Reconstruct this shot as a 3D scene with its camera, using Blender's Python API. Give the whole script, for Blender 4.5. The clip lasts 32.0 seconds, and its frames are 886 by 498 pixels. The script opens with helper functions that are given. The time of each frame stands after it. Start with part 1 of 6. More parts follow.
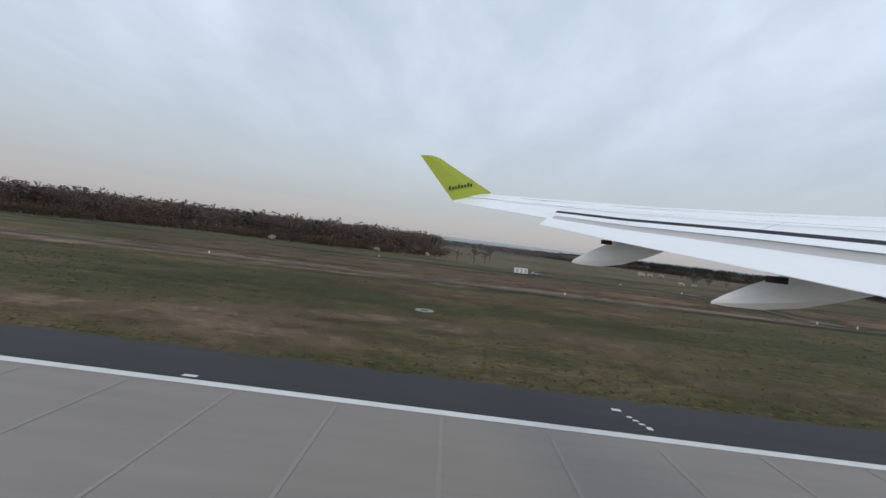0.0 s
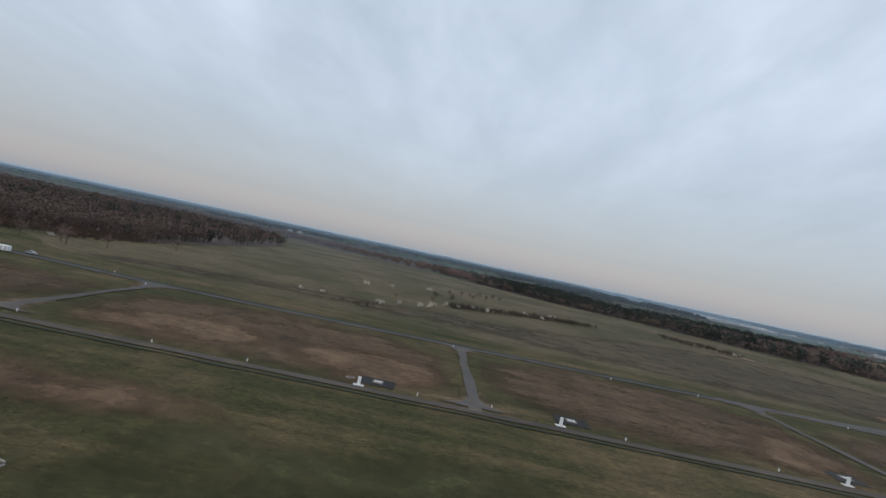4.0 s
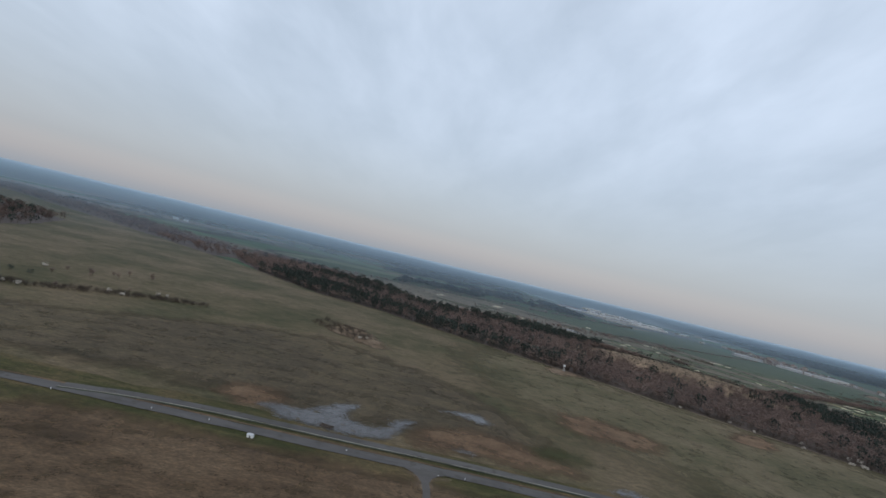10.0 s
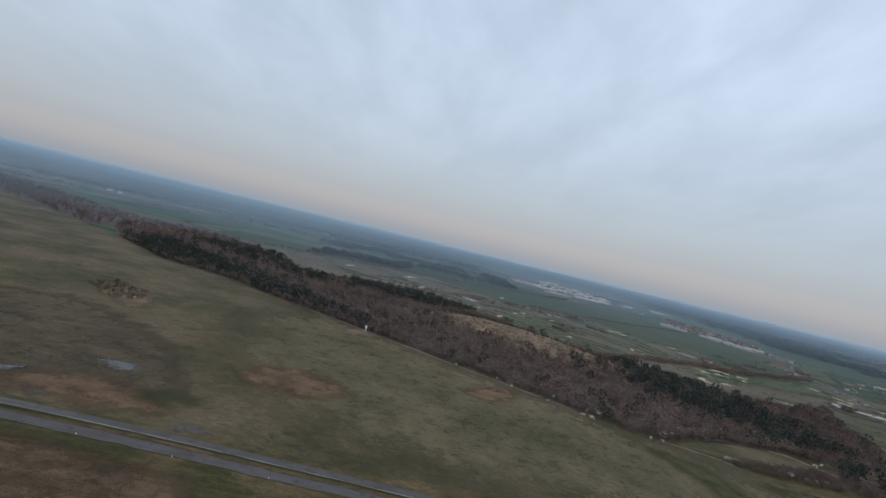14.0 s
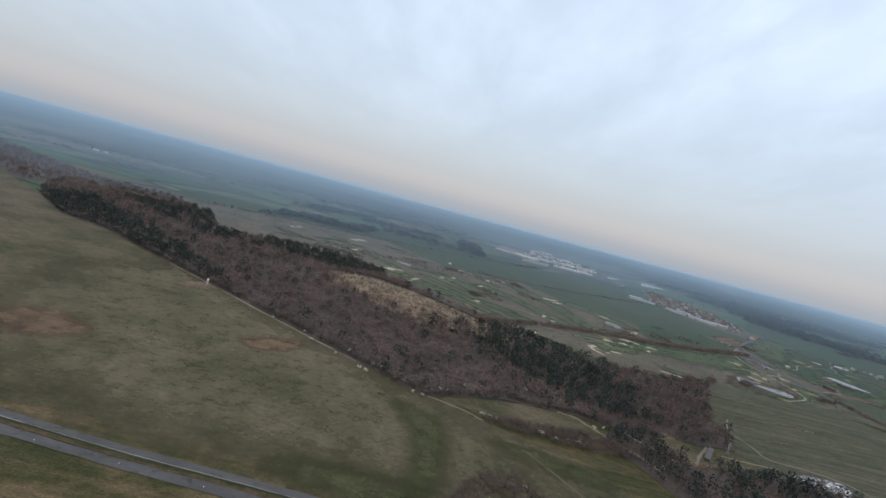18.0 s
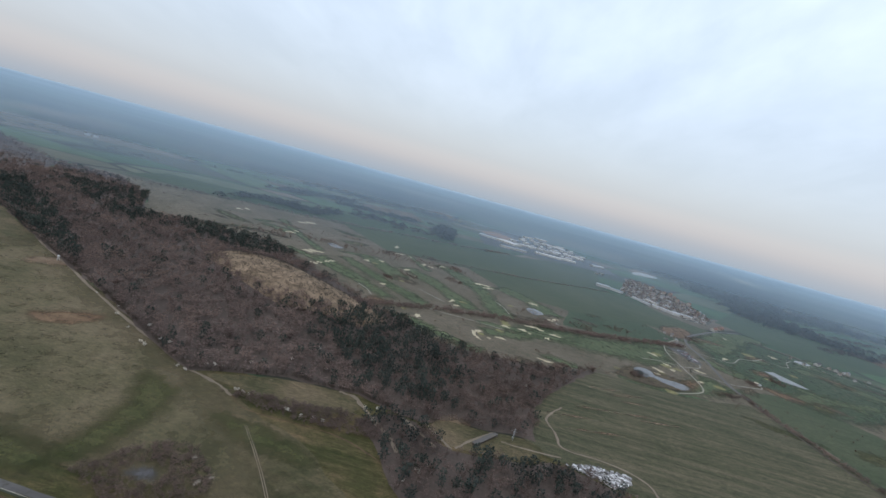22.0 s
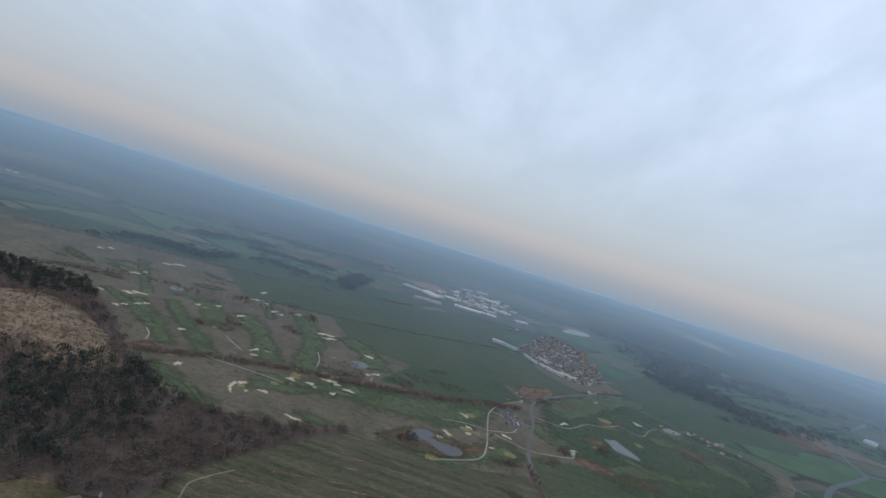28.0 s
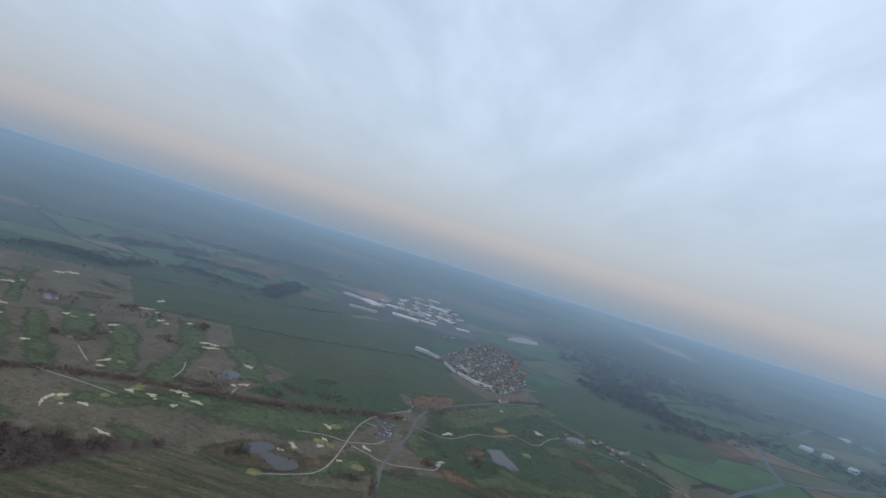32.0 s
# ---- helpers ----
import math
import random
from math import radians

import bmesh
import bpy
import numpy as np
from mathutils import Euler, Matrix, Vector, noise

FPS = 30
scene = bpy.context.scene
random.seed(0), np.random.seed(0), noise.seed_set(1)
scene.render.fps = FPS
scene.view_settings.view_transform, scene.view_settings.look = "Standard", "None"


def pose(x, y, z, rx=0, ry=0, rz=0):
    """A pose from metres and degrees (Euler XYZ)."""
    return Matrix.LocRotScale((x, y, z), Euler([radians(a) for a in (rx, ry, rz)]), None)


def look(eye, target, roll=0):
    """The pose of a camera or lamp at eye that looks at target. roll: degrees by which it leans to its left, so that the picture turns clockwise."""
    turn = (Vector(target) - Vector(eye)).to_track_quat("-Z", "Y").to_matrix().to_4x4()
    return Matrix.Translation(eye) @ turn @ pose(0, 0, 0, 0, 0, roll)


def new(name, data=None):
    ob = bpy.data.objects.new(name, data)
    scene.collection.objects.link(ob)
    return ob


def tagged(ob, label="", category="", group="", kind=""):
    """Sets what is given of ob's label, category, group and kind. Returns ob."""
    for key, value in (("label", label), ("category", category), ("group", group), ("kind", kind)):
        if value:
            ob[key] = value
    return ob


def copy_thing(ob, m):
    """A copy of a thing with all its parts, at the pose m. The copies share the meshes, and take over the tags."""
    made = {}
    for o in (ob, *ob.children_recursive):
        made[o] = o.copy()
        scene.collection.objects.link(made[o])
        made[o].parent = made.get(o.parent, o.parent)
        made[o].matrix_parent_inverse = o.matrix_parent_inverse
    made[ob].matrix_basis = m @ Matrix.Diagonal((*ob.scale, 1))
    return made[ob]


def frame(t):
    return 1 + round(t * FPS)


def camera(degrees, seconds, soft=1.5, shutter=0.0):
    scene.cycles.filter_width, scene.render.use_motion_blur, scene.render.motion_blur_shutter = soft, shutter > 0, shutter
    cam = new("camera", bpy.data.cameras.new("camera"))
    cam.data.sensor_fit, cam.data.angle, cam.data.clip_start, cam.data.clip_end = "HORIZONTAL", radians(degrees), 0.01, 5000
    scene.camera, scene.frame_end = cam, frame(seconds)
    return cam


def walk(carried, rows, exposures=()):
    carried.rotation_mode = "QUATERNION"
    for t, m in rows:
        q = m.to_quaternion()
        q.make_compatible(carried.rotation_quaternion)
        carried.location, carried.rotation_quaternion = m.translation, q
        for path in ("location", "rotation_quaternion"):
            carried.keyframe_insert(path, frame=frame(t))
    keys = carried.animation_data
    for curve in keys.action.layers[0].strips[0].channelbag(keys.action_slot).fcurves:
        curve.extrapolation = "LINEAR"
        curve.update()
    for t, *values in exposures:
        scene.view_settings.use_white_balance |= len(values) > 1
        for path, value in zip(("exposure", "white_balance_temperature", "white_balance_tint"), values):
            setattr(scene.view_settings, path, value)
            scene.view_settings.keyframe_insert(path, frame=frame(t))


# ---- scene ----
# camera and its way: seconds, place, heading, pitch, lean
ROWS = [
    (0.0, -0.42, -0.29, 6.73, 0.732, -0.979, 6.831),
    (0.5, 17.58, -0.08, 8.62, 1.109, -0.741, 8.164),
    (1.0, 35.46, 0.24, 10.50, 1.603, -0.202, 8.202),
    (1.5, 53.18, 0.62, 12.33, 1.360, -0.245, 9.169),
    (2.0, 70.64, 1.24, 14.27, 1.207, -0.127, 9.741),
    (2.5, 88.16, 1.92, 16.45, 1.208, -0.093, 10.515),
    (3.0, 105.68, 2.44, 18.88, 1.172, -0.011, 10.945),
    (3.5, 123.08, 2.99, 21.51, 0.843, 0.300, 11.428),
    (5.5, 195.09, 5.08, 32.97, 0.146, 1.643, 13.410),
    (6.0, 212.84, 5.57, 35.83, -0.097, 1.664, 13.337),
    (6.5, 230.44, 5.88, 38.69, -0.363, 1.746, 13.259),
    (7.0, 247.85, 5.89, 41.66, -0.658, 1.795, 13.280),
    (7.5, 265.22, 5.57, 44.65, -0.916, 1.854, 13.190),
    (8.0, 282.49, 4.92, 47.57, -1.341, 1.843, 13.358),
    (8.5, 299.67, 4.15, 50.60, -1.946, 1.579, 13.551),
    (9.0, 316.82, 3.32, 53.78, -2.430, 1.263, 13.478),
    (9.5, 334.14, 2.52, 56.97, -2.733, 1.260, 13.418),
    (10.0, 351.53, 1.59, 59.94, -2.984, 1.375, 13.531),
    (10.5, 368.89, 0.46, 62.68, -3.205, 1.508, 13.527),
    (11.0, 386.22, -0.97, 65.24, -3.408, 1.698, 13.484),
    (11.5, 403.56, -2.93, 67.82, -3.653, 1.946, 13.393),
    (12.0, 421.14, -5.27, 70.69, -3.845, 1.776, 13.573),
    (12.5, 439.09, -7.64, 73.88, -4.247, 1.292, 13.788),
    (13.0, 457.34, -9.84, 77.30, -4.428, 0.822, 13.857),
    (13.5, 475.82, -11.65, 80.84, -4.831, -0.052, 13.607),
    (14.0, 494.31, -13.18, 84.40, -4.600, -1.298, 13.585),
    (14.5, 512.69, -14.65, 87.93, -4.508, -3.220, 14.002),
    (16.5, 585.00, -20.66, 102.20, -4.287, -6.903, 14.951),
    (17.0, 603.82, -21.98, 106.08, -3.821, -6.926, 14.765),
    (17.5, 622.82, -23.09, 110.12, -2.699, -6.461, 14.754),
    (18.0, 642.13, -23.91, 114.34, -2.131, -5.991, 14.907),
    (18.5, 661.72, -24.34, 118.67, -2.076, -5.949, 14.974),
    (19.0, 681.45, -24.38, 123.04, -2.054, -5.931, 15.062),
    (19.5, 701.13, -24.21, 127.48, -1.672, -6.330, 15.033),
    (20.0, 720.71, -23.88, 132.06, -1.157, -6.930, 14.948),
    (20.5, 740.28, -23.32, 136.87, -0.839, -7.149, 15.073),
    (21.0, 759.85, -22.57, 142.02, 0.299, -8.108, 15.089),
    (21.5, 779.43, -21.62, 147.55, 1.157, -8.656, 15.212),
    (22.0, 799.10, -20.43, 153.47, 1.230, -8.781, 15.325),
    (22.5, 818.95, -18.93, 159.69, 1.885, -8.491, 15.672),
    (23.0, 838.97, -17.16, 166.01, 2.330, -8.161, 15.863),
    (23.5, 859.19, -15.17, 172.25, 2.624, -7.653, 16.099),
    (24.0, 879.49, -13.09, 178.28, 2.803, -7.100, 16.292),
    (24.5, 899.69, -10.95, 184.02, 3.052, -6.355, 16.607),
    (25.0, 919.66, -8.69, 189.46, 3.267, -5.382, 16.840),
    (25.5, 939.33, -6.30, 194.66, 3.376, -4.530, 16.977),
    (27.5, 1014.32, 4.72, 213.26, 3.047, -2.738, 17.337),
    (28.0, 1032.85, 7.96, 217.84, 2.895, -2.592, 17.360),
    (28.5, 1051.33, 11.29, 222.40, 2.722, -2.323, 17.262),
    (29.0, 1069.78, 14.64, 226.91, 2.608, -2.040, 17.314),
    (29.5, 1088.18, 17.96, 231.39, 2.491, -1.750, 17.311),
    (30.0, 1106.56, 21.27, 235.86, 2.387, -1.577, 17.313),
    (30.5, 1124.92, 24.60, 240.33, 2.213, -1.481, 17.268),
    (31.0, 1143.24, 27.97, 244.83, 2.036, -1.402, 17.201),
    (31.5, 1161.54, 31.42, 249.40, 1.987, -1.195, 17.194),
    (32.0, 1179.83, 34.91, 254.00, 1.893, -0.955, 17.096),
]
cam = camera(88.4, 32.0)
K = 0.93  # metres to one unit of the plan below
walk(cam, [(t, pose(x * K, y * K, z * K, 90 + pitch, 0, yaw) @ pose(0, 0, 0, 0, 0, lean))
           for t, x, y, z, yaw, pitch, lean in ROWS],
     ((0, 0.05, 6450, 10), (1, -0.02, 6450, 10), (4, -0.04, 6400, 10), (9, -0.02, 6300, 10), (13, -0.06, 6250, 10), (14.5, -0.02, 6250, 10), (17, 0.2, 6300, 10), (20, 0.34, 6300, 10), (22, 0.4, 6280, 10), (23.5, 0.36, 6250, 10), (25, 0.27, 6200, 10), (28, 0.08, 6150, 10), (32, 0.04, 6100, 10)))

# ---- light: an overcast evening sky, brighter streaks overhead, a warm band at the horizon ----
def node_tree(owner):
    owner.use_nodes = True
    owner.node_tree.nodes.clear()
    return owner.node_tree.nodes, owner.node_tree.links


world = bpy.data.worlds.new("sky")
scene.world = world
N, L = node_tree(world)
out = N.new("ShaderNodeOutputWorld")
coord = N.new("ShaderNodeTexCoord")
sep = N.new("ShaderNodeSeparateXYZ")
L.new(coord.outputs["Generated"], sep.inputs[0])
nish = N.new("ShaderNodeTexSky")
nish.sky_type, nish.sun_disc = "NISHITA", False
nish.sun_elevation, nish.sun_rotation = radians(38), radians(200)
nish.air_density, nish.dust_density = 1.5, 3.0
# cloud deck seen from below: direction projected on a level sheet
flat = N.new("ShaderNodeVectorMath"); flat.operation = "DIVIDE"
zz = N.new("ShaderNodeMath"); zz.operation = "MAXIMUM"; zz.inputs[1].default_value = 0.0
zadd = N.new("ShaderNodeMath"); zadd.operation = "ADD"; zadd.inputs[1].default_value = 0.22
L.new(sep.outputs[2], zz.inputs[0]); L.new(zz.outputs[0], zadd.inputs[0])
comb = N.new("ShaderNodeCombineXYZ")
for i in range(3):
    L.new(zadd.outputs[0], comb.inputs[i])
L.new(coord.outputs["Generated"], flat.inputs[0]); L.new(comb.outputs[0], flat.inputs[1])
stretch = N.new("ShaderNodeMapping")
stretch.inputs["Rotation"].default_value = (0, 0, radians(-35))
stretch.inputs["Scale"].default_value = (1.9, 0.9, 0.4)
L.new(flat.outputs[0], stretch.inputs[0])
cl = N.new("ShaderNodeTexNoise")
cl.inputs["Scale"].default_value, cl.inputs["Detail"].default_value, cl.inputs["Roughness"].default_value = 1.5, 6, 0.5
cl.inputs["Distortion"].default_value = 0.25
L.new(stretch.outputs[0], cl.inputs["Vector"])
clr = N.new("ShaderNodeValToRGB")
e = clr.color_ramp.elements
e[0].position, e[0].color = 0.355, (0.50, 0.575, 0.67, 1)
e[1].position, e[1].color = 0.69, (0.69, 0.775, 0.895, 1)
rip_map = N.new("ShaderNodeMapping")
rip_map.inputs["Rotation"].default_value = (0, 0, radians(-58))
rip_map.inputs["Scale"].default_value = (5.5, 3.0, 0.6)
L.new(flat.outputs[0], rip_map.inputs[0])
rip = N.new("ShaderNodeTexNoise")
rip.inputs["Scale"].default_value, rip.inputs["Detail"].default_value, rip.inputs["Distortion"].default_value = 1.6, 5, 0.6
L.new(rip_map.outputs[0], rip.inputs["Vector"])
both_cl = N.new("ShaderNodeMix")
both_cl.inputs[0].default_value = 0.15
L.new(cl.outputs["Fac"], both_cl.inputs[2]); L.new(rip.outputs["Fac"], both_cl.inputs[3])
L.new(both_cl.outputs[0], clr.inputs[0])
# height above the horizon: haze, warm band, cloud
hor = N.new("ShaderNodeValToRGB")
e = hor.color_ramp.elements
e[0].position, e[0].color = 0.0, (0.16, 0.20, 0.26, 1)
e[1].position, e[1].color = 1.0, (0.62, 0.70, 0.82, 1)
for p, c in ((0.46, (0.24, 0.30, 0.37, 1)), (0.474, (0.258, 0.322, 0.395, 1)), (0.484, (0.280, 0.340, 0.408, 1)), (0.493, (0.322, 0.362, 0.414, 1)), (0.501, (0.376, 0.390, 0.420, 1)), (0.510, (0.445, 0.430, 0.438, 1)),
             (0.520, (0.455, 0.448, 0.460, 1)), (0.531, (0.422, 0.442, 0.475, 1)), (0.57, (0.43, 0.468, 0.52, 1)), (0.62, (0.46, 0.515, 0.59, 1))):
    k = e.new(p); k.color = c
half = N.new("ShaderNodeMath"); half.operation = "MULTIPLY_ADD"
half.inputs[1].default_value, half.inputs[2].default_value = 0.5, 0.5
L.new(sep.outputs[2], half.inputs[0]); L.new(half.outputs[0], hor.inputs[0])
up = N.new("ShaderNodeMapRange")
up.inputs["From Min"].default_value, up.inputs["From Max"].default_value = 0.06, 0.42
L.new(sep.outputs[2], up.inputs["Value"])
mix = N.new("ShaderNodeMix"); mix.data_type = "RGBA"
L.new(up.outputs[0], mix.inputs[0]); L.new(hor.outputs[0], mix.inputs[6]); L.new(clr.outputs[0], mix.inputs[7])
sky_bg = N.new("ShaderNodeBackground"); sky_bg.inputs["Strength"].default_value = 0.02
L.new(nish.outputs[0], sky_bg.inputs["Color"])
cloud_bg = N.new("ShaderNodeBackground"); cloud_bg.inputs["Strength"].default_value = 0.95
L.new(mix.outputs[2], cloud_bg.inputs["Color"])
both = N.new("ShaderNodeAddShader")
L.new(sky_bg.outputs[0], both.inputs[0]); L.new(cloud_bg.outputs[0], both.inputs[1])
L.new(both.outputs[0], out.inputs[0])

sun = new("sun", bpy.data.lights.new("sun", "SUN"))
sun.data.energy, sun.data.angle, sun.data.color = 0.5, radians(25), (1.0, 0.95, 0.88)
sun.matrix_world = look((0, 0, 900), (250, 500, 0))
scene.view_settings.exposure = 0.0


# ---- materials ----
def shader(name):
    m = bpy.data.materials.new(name)
    n, l = node_tree(m)
    o = n.new("ShaderNodeOutputMaterial")
    b = n.new("ShaderNodeBsdfPrincipled")
    l.new(b.outputs[0], o.inputs[0])
    b.inputs["Specular IOR Level"].default_value = 0.2
    return m, n, l, b


def place(n, l, sx=1, sy=1, sz=1, turn=0):
    g = n.new("ShaderNodeNewGeometry")
    m = n.new("ShaderNodeMapping")
    m.inputs["Scale"].default_value = (sx, sy, sz)
    m.inputs["Rotation"].default_value = (0, 0, radians(turn))
    l.new(g.outputs["Position"], m.inputs[0])
    return m.outputs[0]


def grain(n, l, vec, scale, detail=4, rough=0.55):
    t = n.new("ShaderNodeTexNoise")
    t.inputs["Scale"].default_value, t.inputs["Detail"].default_value, t.inputs["Roughness"].default_value = scale, detail, rough
    l.new(vec, t.inputs["Vector"])
    return t.outputs["Fac"]


def ramp(n, l, fac, stops):
    r = n.new("ShaderNodeValToRGB")
    e = r.color_ramp.elements
    e[0].position, e[0].color = stops[0][0], (*stops[0][1], 1)
    e[1].position, e[1].color = stops[-1][0], (*stops[-1][1], 1)
    for p, c in stops[1:-1]:
        k = e.new(p); k.color = (*c, 1)
    l.new(fac, r.inputs[0])
    return r.outputs[0]


def blend(n, l, fac, a, b, kind="MIX"):
    m = n.new("ShaderNodeMix"); m.data_type = "RGBA"; m.blend_type = kind
    for v, s in ((fac, m.inputs[0]), (a, m.inputs[6]), (b, m.inputs[7])):
        if isinstance(v, (int, float)):
            s.default_value = v
        elif isinstance(v, tuple):
            s.default_value = (*v, 1)
        else:
            l.new(v, s)
    return m.outputs[2]


def relief(n, l, b, height, strength, dist=0.1):
    k = n.new("ShaderNodeBump")
    k.inputs["Strength"].default_value, k.inputs["Distance"].default_value = strength, dist
    l.new(height, k.inputs["Height"]); l.new(k.outputs[0], b.inputs["Normal"])


def meadow(name, dark, mid, light, big=0.012, streak=0.25, turn=0, fine=0.55, contrast=1.0, drifts=0.55, tuft=0.75, tussock=None):
    """Grass or crop: broad patches, drifts along the mowing, tufts."""
    m, n, l, b = shader(name)
    a = grain(n, l, place(n, l, turn=turn), big, 5, 0.6)
    d = 0.11 * contrast
    c1 = ramp(n, l, a, [(0.5 - d, dark), (0.5, mid), (0.5 + d, light)])
    s = grain(n, l, place(n, l, streak, 1, 1, turn), 0.16, 4, 0.65)
    c2 = blend(n, l, drifts, c1, ramp(n, l, s, [(0.34, tuple(0.75 * v for v in dark)), (0.5, mid), (0.68, light)]))
    f = grain(n, l, place(n, l, 0.5, 1, 1, turn), fine, 6, 0.75)
    c3 = blend(n, l, 0.8, c2, ramp(n, l, f, [(0.32, (0.55, 0.56, 0.55)), (0.5, (0.97, 0.97, 0.97)), (0.7, (1.5, 1.45, 1.38))]), "MULTIPLY")
    g = grain(n, l, place(n, l, 0.4, 1, 1, turn), 2.6, 6, 0.85)
    c4 = blend(n, l, tuft, c3, ramp(n, l, g, [(0.34, (0.3, 0.32, 0.3)), (0.5, (0.98, 0.98, 0.98)), (0.66, (1.85, 1.78, 1.65))]), "MULTIPLY")
    if tussock:
        h = grain(n, l, place(n, l, 0.55, 1, 1, turn), 0.42, 3, 0.6)
        c4 = blend(n, l, ramp(n, l, h, [(0.62, (0, 0, 0)), (0.72, (0.7, 0.7, 0.7))]), c4, tussock)
    l.new(c4, b.inputs["Base Color"])
    b.inputs["Roughness"].default_value = 0.95
    relief(n, l, b, f, 0.6, 0.3)
    return m


def rough(name, color, spread=0.25, scale=1.5, stretch=(1, 1, 1), roughness=0.9, bump=0.2, fleck=None):
    m, n, l, b = shader(name)
    a = grain(n, l, place(n, l, *stretch), scale, 6, 0.65)
    a2 = grain(n, l, place(n, l), scale * 0.06, 4, 0.6)
    lo, hi = tuple(v * (1 - spread) for v in color), tuple(v * (1 + spread) for v in color)
    c = blend(n, l, 0.5, ramp(n, l, a, [(0.3, lo), (0.7, hi)]), ramp(n, l, a2, [(0.35, lo), (0.65, hi)]))
    if fleck:
        c = blend(n, l, ramp(n, l, grain(n, l, place(n, l), scale * 0.3, 5, 0.7), [(0.55, (0, 0, 0)), (0.68, (1, 1, 1))]), c, fleck)
    l.new(c, b.inputs["Base Color"])
    b.inputs["Roughness"].default_value = roughness
    relief(n, l, b, a, bump, 0.05)
    return m


def varied(name, a, c, roughness=0.9, mid=None):
    """Each loose island (a leaf clump, a twig) its own shade."""
    m, n, l, b = shader(name)
    g = n.new("ShaderNodeNewGeometry")
    stops = [(0.0, a), (1.0, c)] if mid is None else [(0.0, a), (0.5, mid), (1.0, c)]
    r = ramp(n, l, g.outputs["Random Per Island"], stops)
    big = grain(n, l, place(n, l), 0.03, 4, 0.6)
    l.new(blend(n, l, 0.6, r, ramp(n, l, big, [(0.35, (0.6, 0.6, 0.62)), (0.65, (1.3, 1.25, 1.2))]), "MULTIPLY"), b.inputs["Base Color"])
    b.inputs["Roughness"].default_value = roughness
    return m


def by_object(name, stops, roughness=0.7, scale=2.0):
    """Each object its own tone."""
    m, n, l, b = shader(name)
    o = n.new("ShaderNodeObjectInfo")
    c = ramp(n, l, o.outputs["Random"], stops)
    w = grain(n, l, place(n, l), scale, 5, 0.7)
    l.new(blend(n, l, 0.5, c, ramp(n, l, w, [(0.3, (0.7, 0.7, 0.7)), (0.7, (1.2, 1.2, 1.2))]), "MULTIPLY"), b.inputs["Base Color"])
    b.inputs["Roughness"].default_value = roughness
    return m


M_AIR = meadow("airfield_grass", (0.034, 0.040, 0.012), (0.062, 0.055, 0.022), (0.140, 0.098, 0.054), 0.035, 0.12, 0, 0.55, 0.85)
M_BROWN = meadow("dry_grass", (0.058, 0.040, 0.025), (0.094, 0.062, 0.037), (0.138, 0.096, 0.060), 0.02, 0.2, 0)
M_TAN = meadow("bleached_grass", (0.110, 0.078, 0.049), (0.168, 0.120, 0.080), (0.225, 0.165, 0.115), 0.06, 0.12, 0)
M_RED = meadow("reddish_dead_grass", (0.095, 0.062, 0.038), (0.135, 0.085, 0.052), (0.175, 0.118, 0.072), 0.06, 0.3, 0)
M_WET = meadow("wet_green_grass", (0.044, 0.050, 0.018), (0.062, 0.063, 0.026), (0.088, 0.080, 0.038), 0.04, 0.4, 20)
M_LEA = meadow("pale_meadow", (0.072, 0.066, 0.034), (0.110, 0.093, 0.053), (0.145, 0.116, 0.072), 0.020, 0.5, 30, 0.55, 1.0, 0.2, 0.5, (0.170, 0.145, 0.098))
M_HEATH = meadow("brown_heath", (0.050, 0.042, 0.026), (0.080, 0.062, 0.040), (0.112, 0.089, 0.053), 0.02, 0.3, 8)
M_MEADOW = meadow("old_meadow", (0.050, 0.050, 0.023), (0.094, 0.077, 0.043), (0.140, 0.105, 0.066), 0.020, 0.5, 30, 0.55, 1.0, 0.35, 0.55, (0.150, 0.122, 0.082))
M_CROP = meadow("winter_crop", (0.043, 0.058, 0.030), (0.055, 0.069, 0.036), (0.076, 0.083, 0.047), 0.006, 0.15, 30, 0.4, 1.2, tuft=0.4)
M_CROP2 = meadow("young_crop", (0.037, 0.057, 0.030), (0.048, 0.068, 0.036), (0.066, 0.080, 0.045), 0.006, 0.15, 25, 0.4, 1.2, tuft=0.4)
M_STUBBLE = meadow("stubble_field", (0.052, 0.057, 0.030), (0.072, 0.070, 0.041), (0.128, 0.106, 0.070), 0.014, 0.08, -18, 0.4, 1.3, drifts=0.7)
M_ROUGH = meadow("golf_rough", (0.078, 0.070, 0.046), (0.112, 0.094, 0.066), (0.150, 0.122, 0.090), 0.022, 0.6, 30, tuft=0.45)
M_FAIR = meadow("fairway", (0.066, 0.084, 0.041), (0.080, 0.098, 0.049), (0.100, 0.112, 0.060), 0.03, 0.4, 35, 0.4, tuft=0.35)
M_GREEN = meadow("putting_green", (0.150, 0.142, 0.060), (0.185, 0.168, 0.074), (0.220, 0.190, 0.095), 0.05, 0.8, 0, 0.5)
M_LITTER = rough("leaf_litter", (0.080, 0.061, 0.051), 0.4, 0.5)
M_HILL = meadow("heather_hill", (0.085, 0.064, 0.042), (0.180, 0.130, 0.088), (0.275, 0.200, 0.138), 0.07, 0.7, 20)
M_SAND = rough("bunker_sand", (0.46, 0.395, 0.275), 0.12, 0.6)
M_DIRT = rough("worn_track", (0.185, 0.148, 0.110), 0.25, 0.5)
M_GRAVEL = rough("pale_path", (0.27, 0.245, 0.20), 0.2, 0.5)
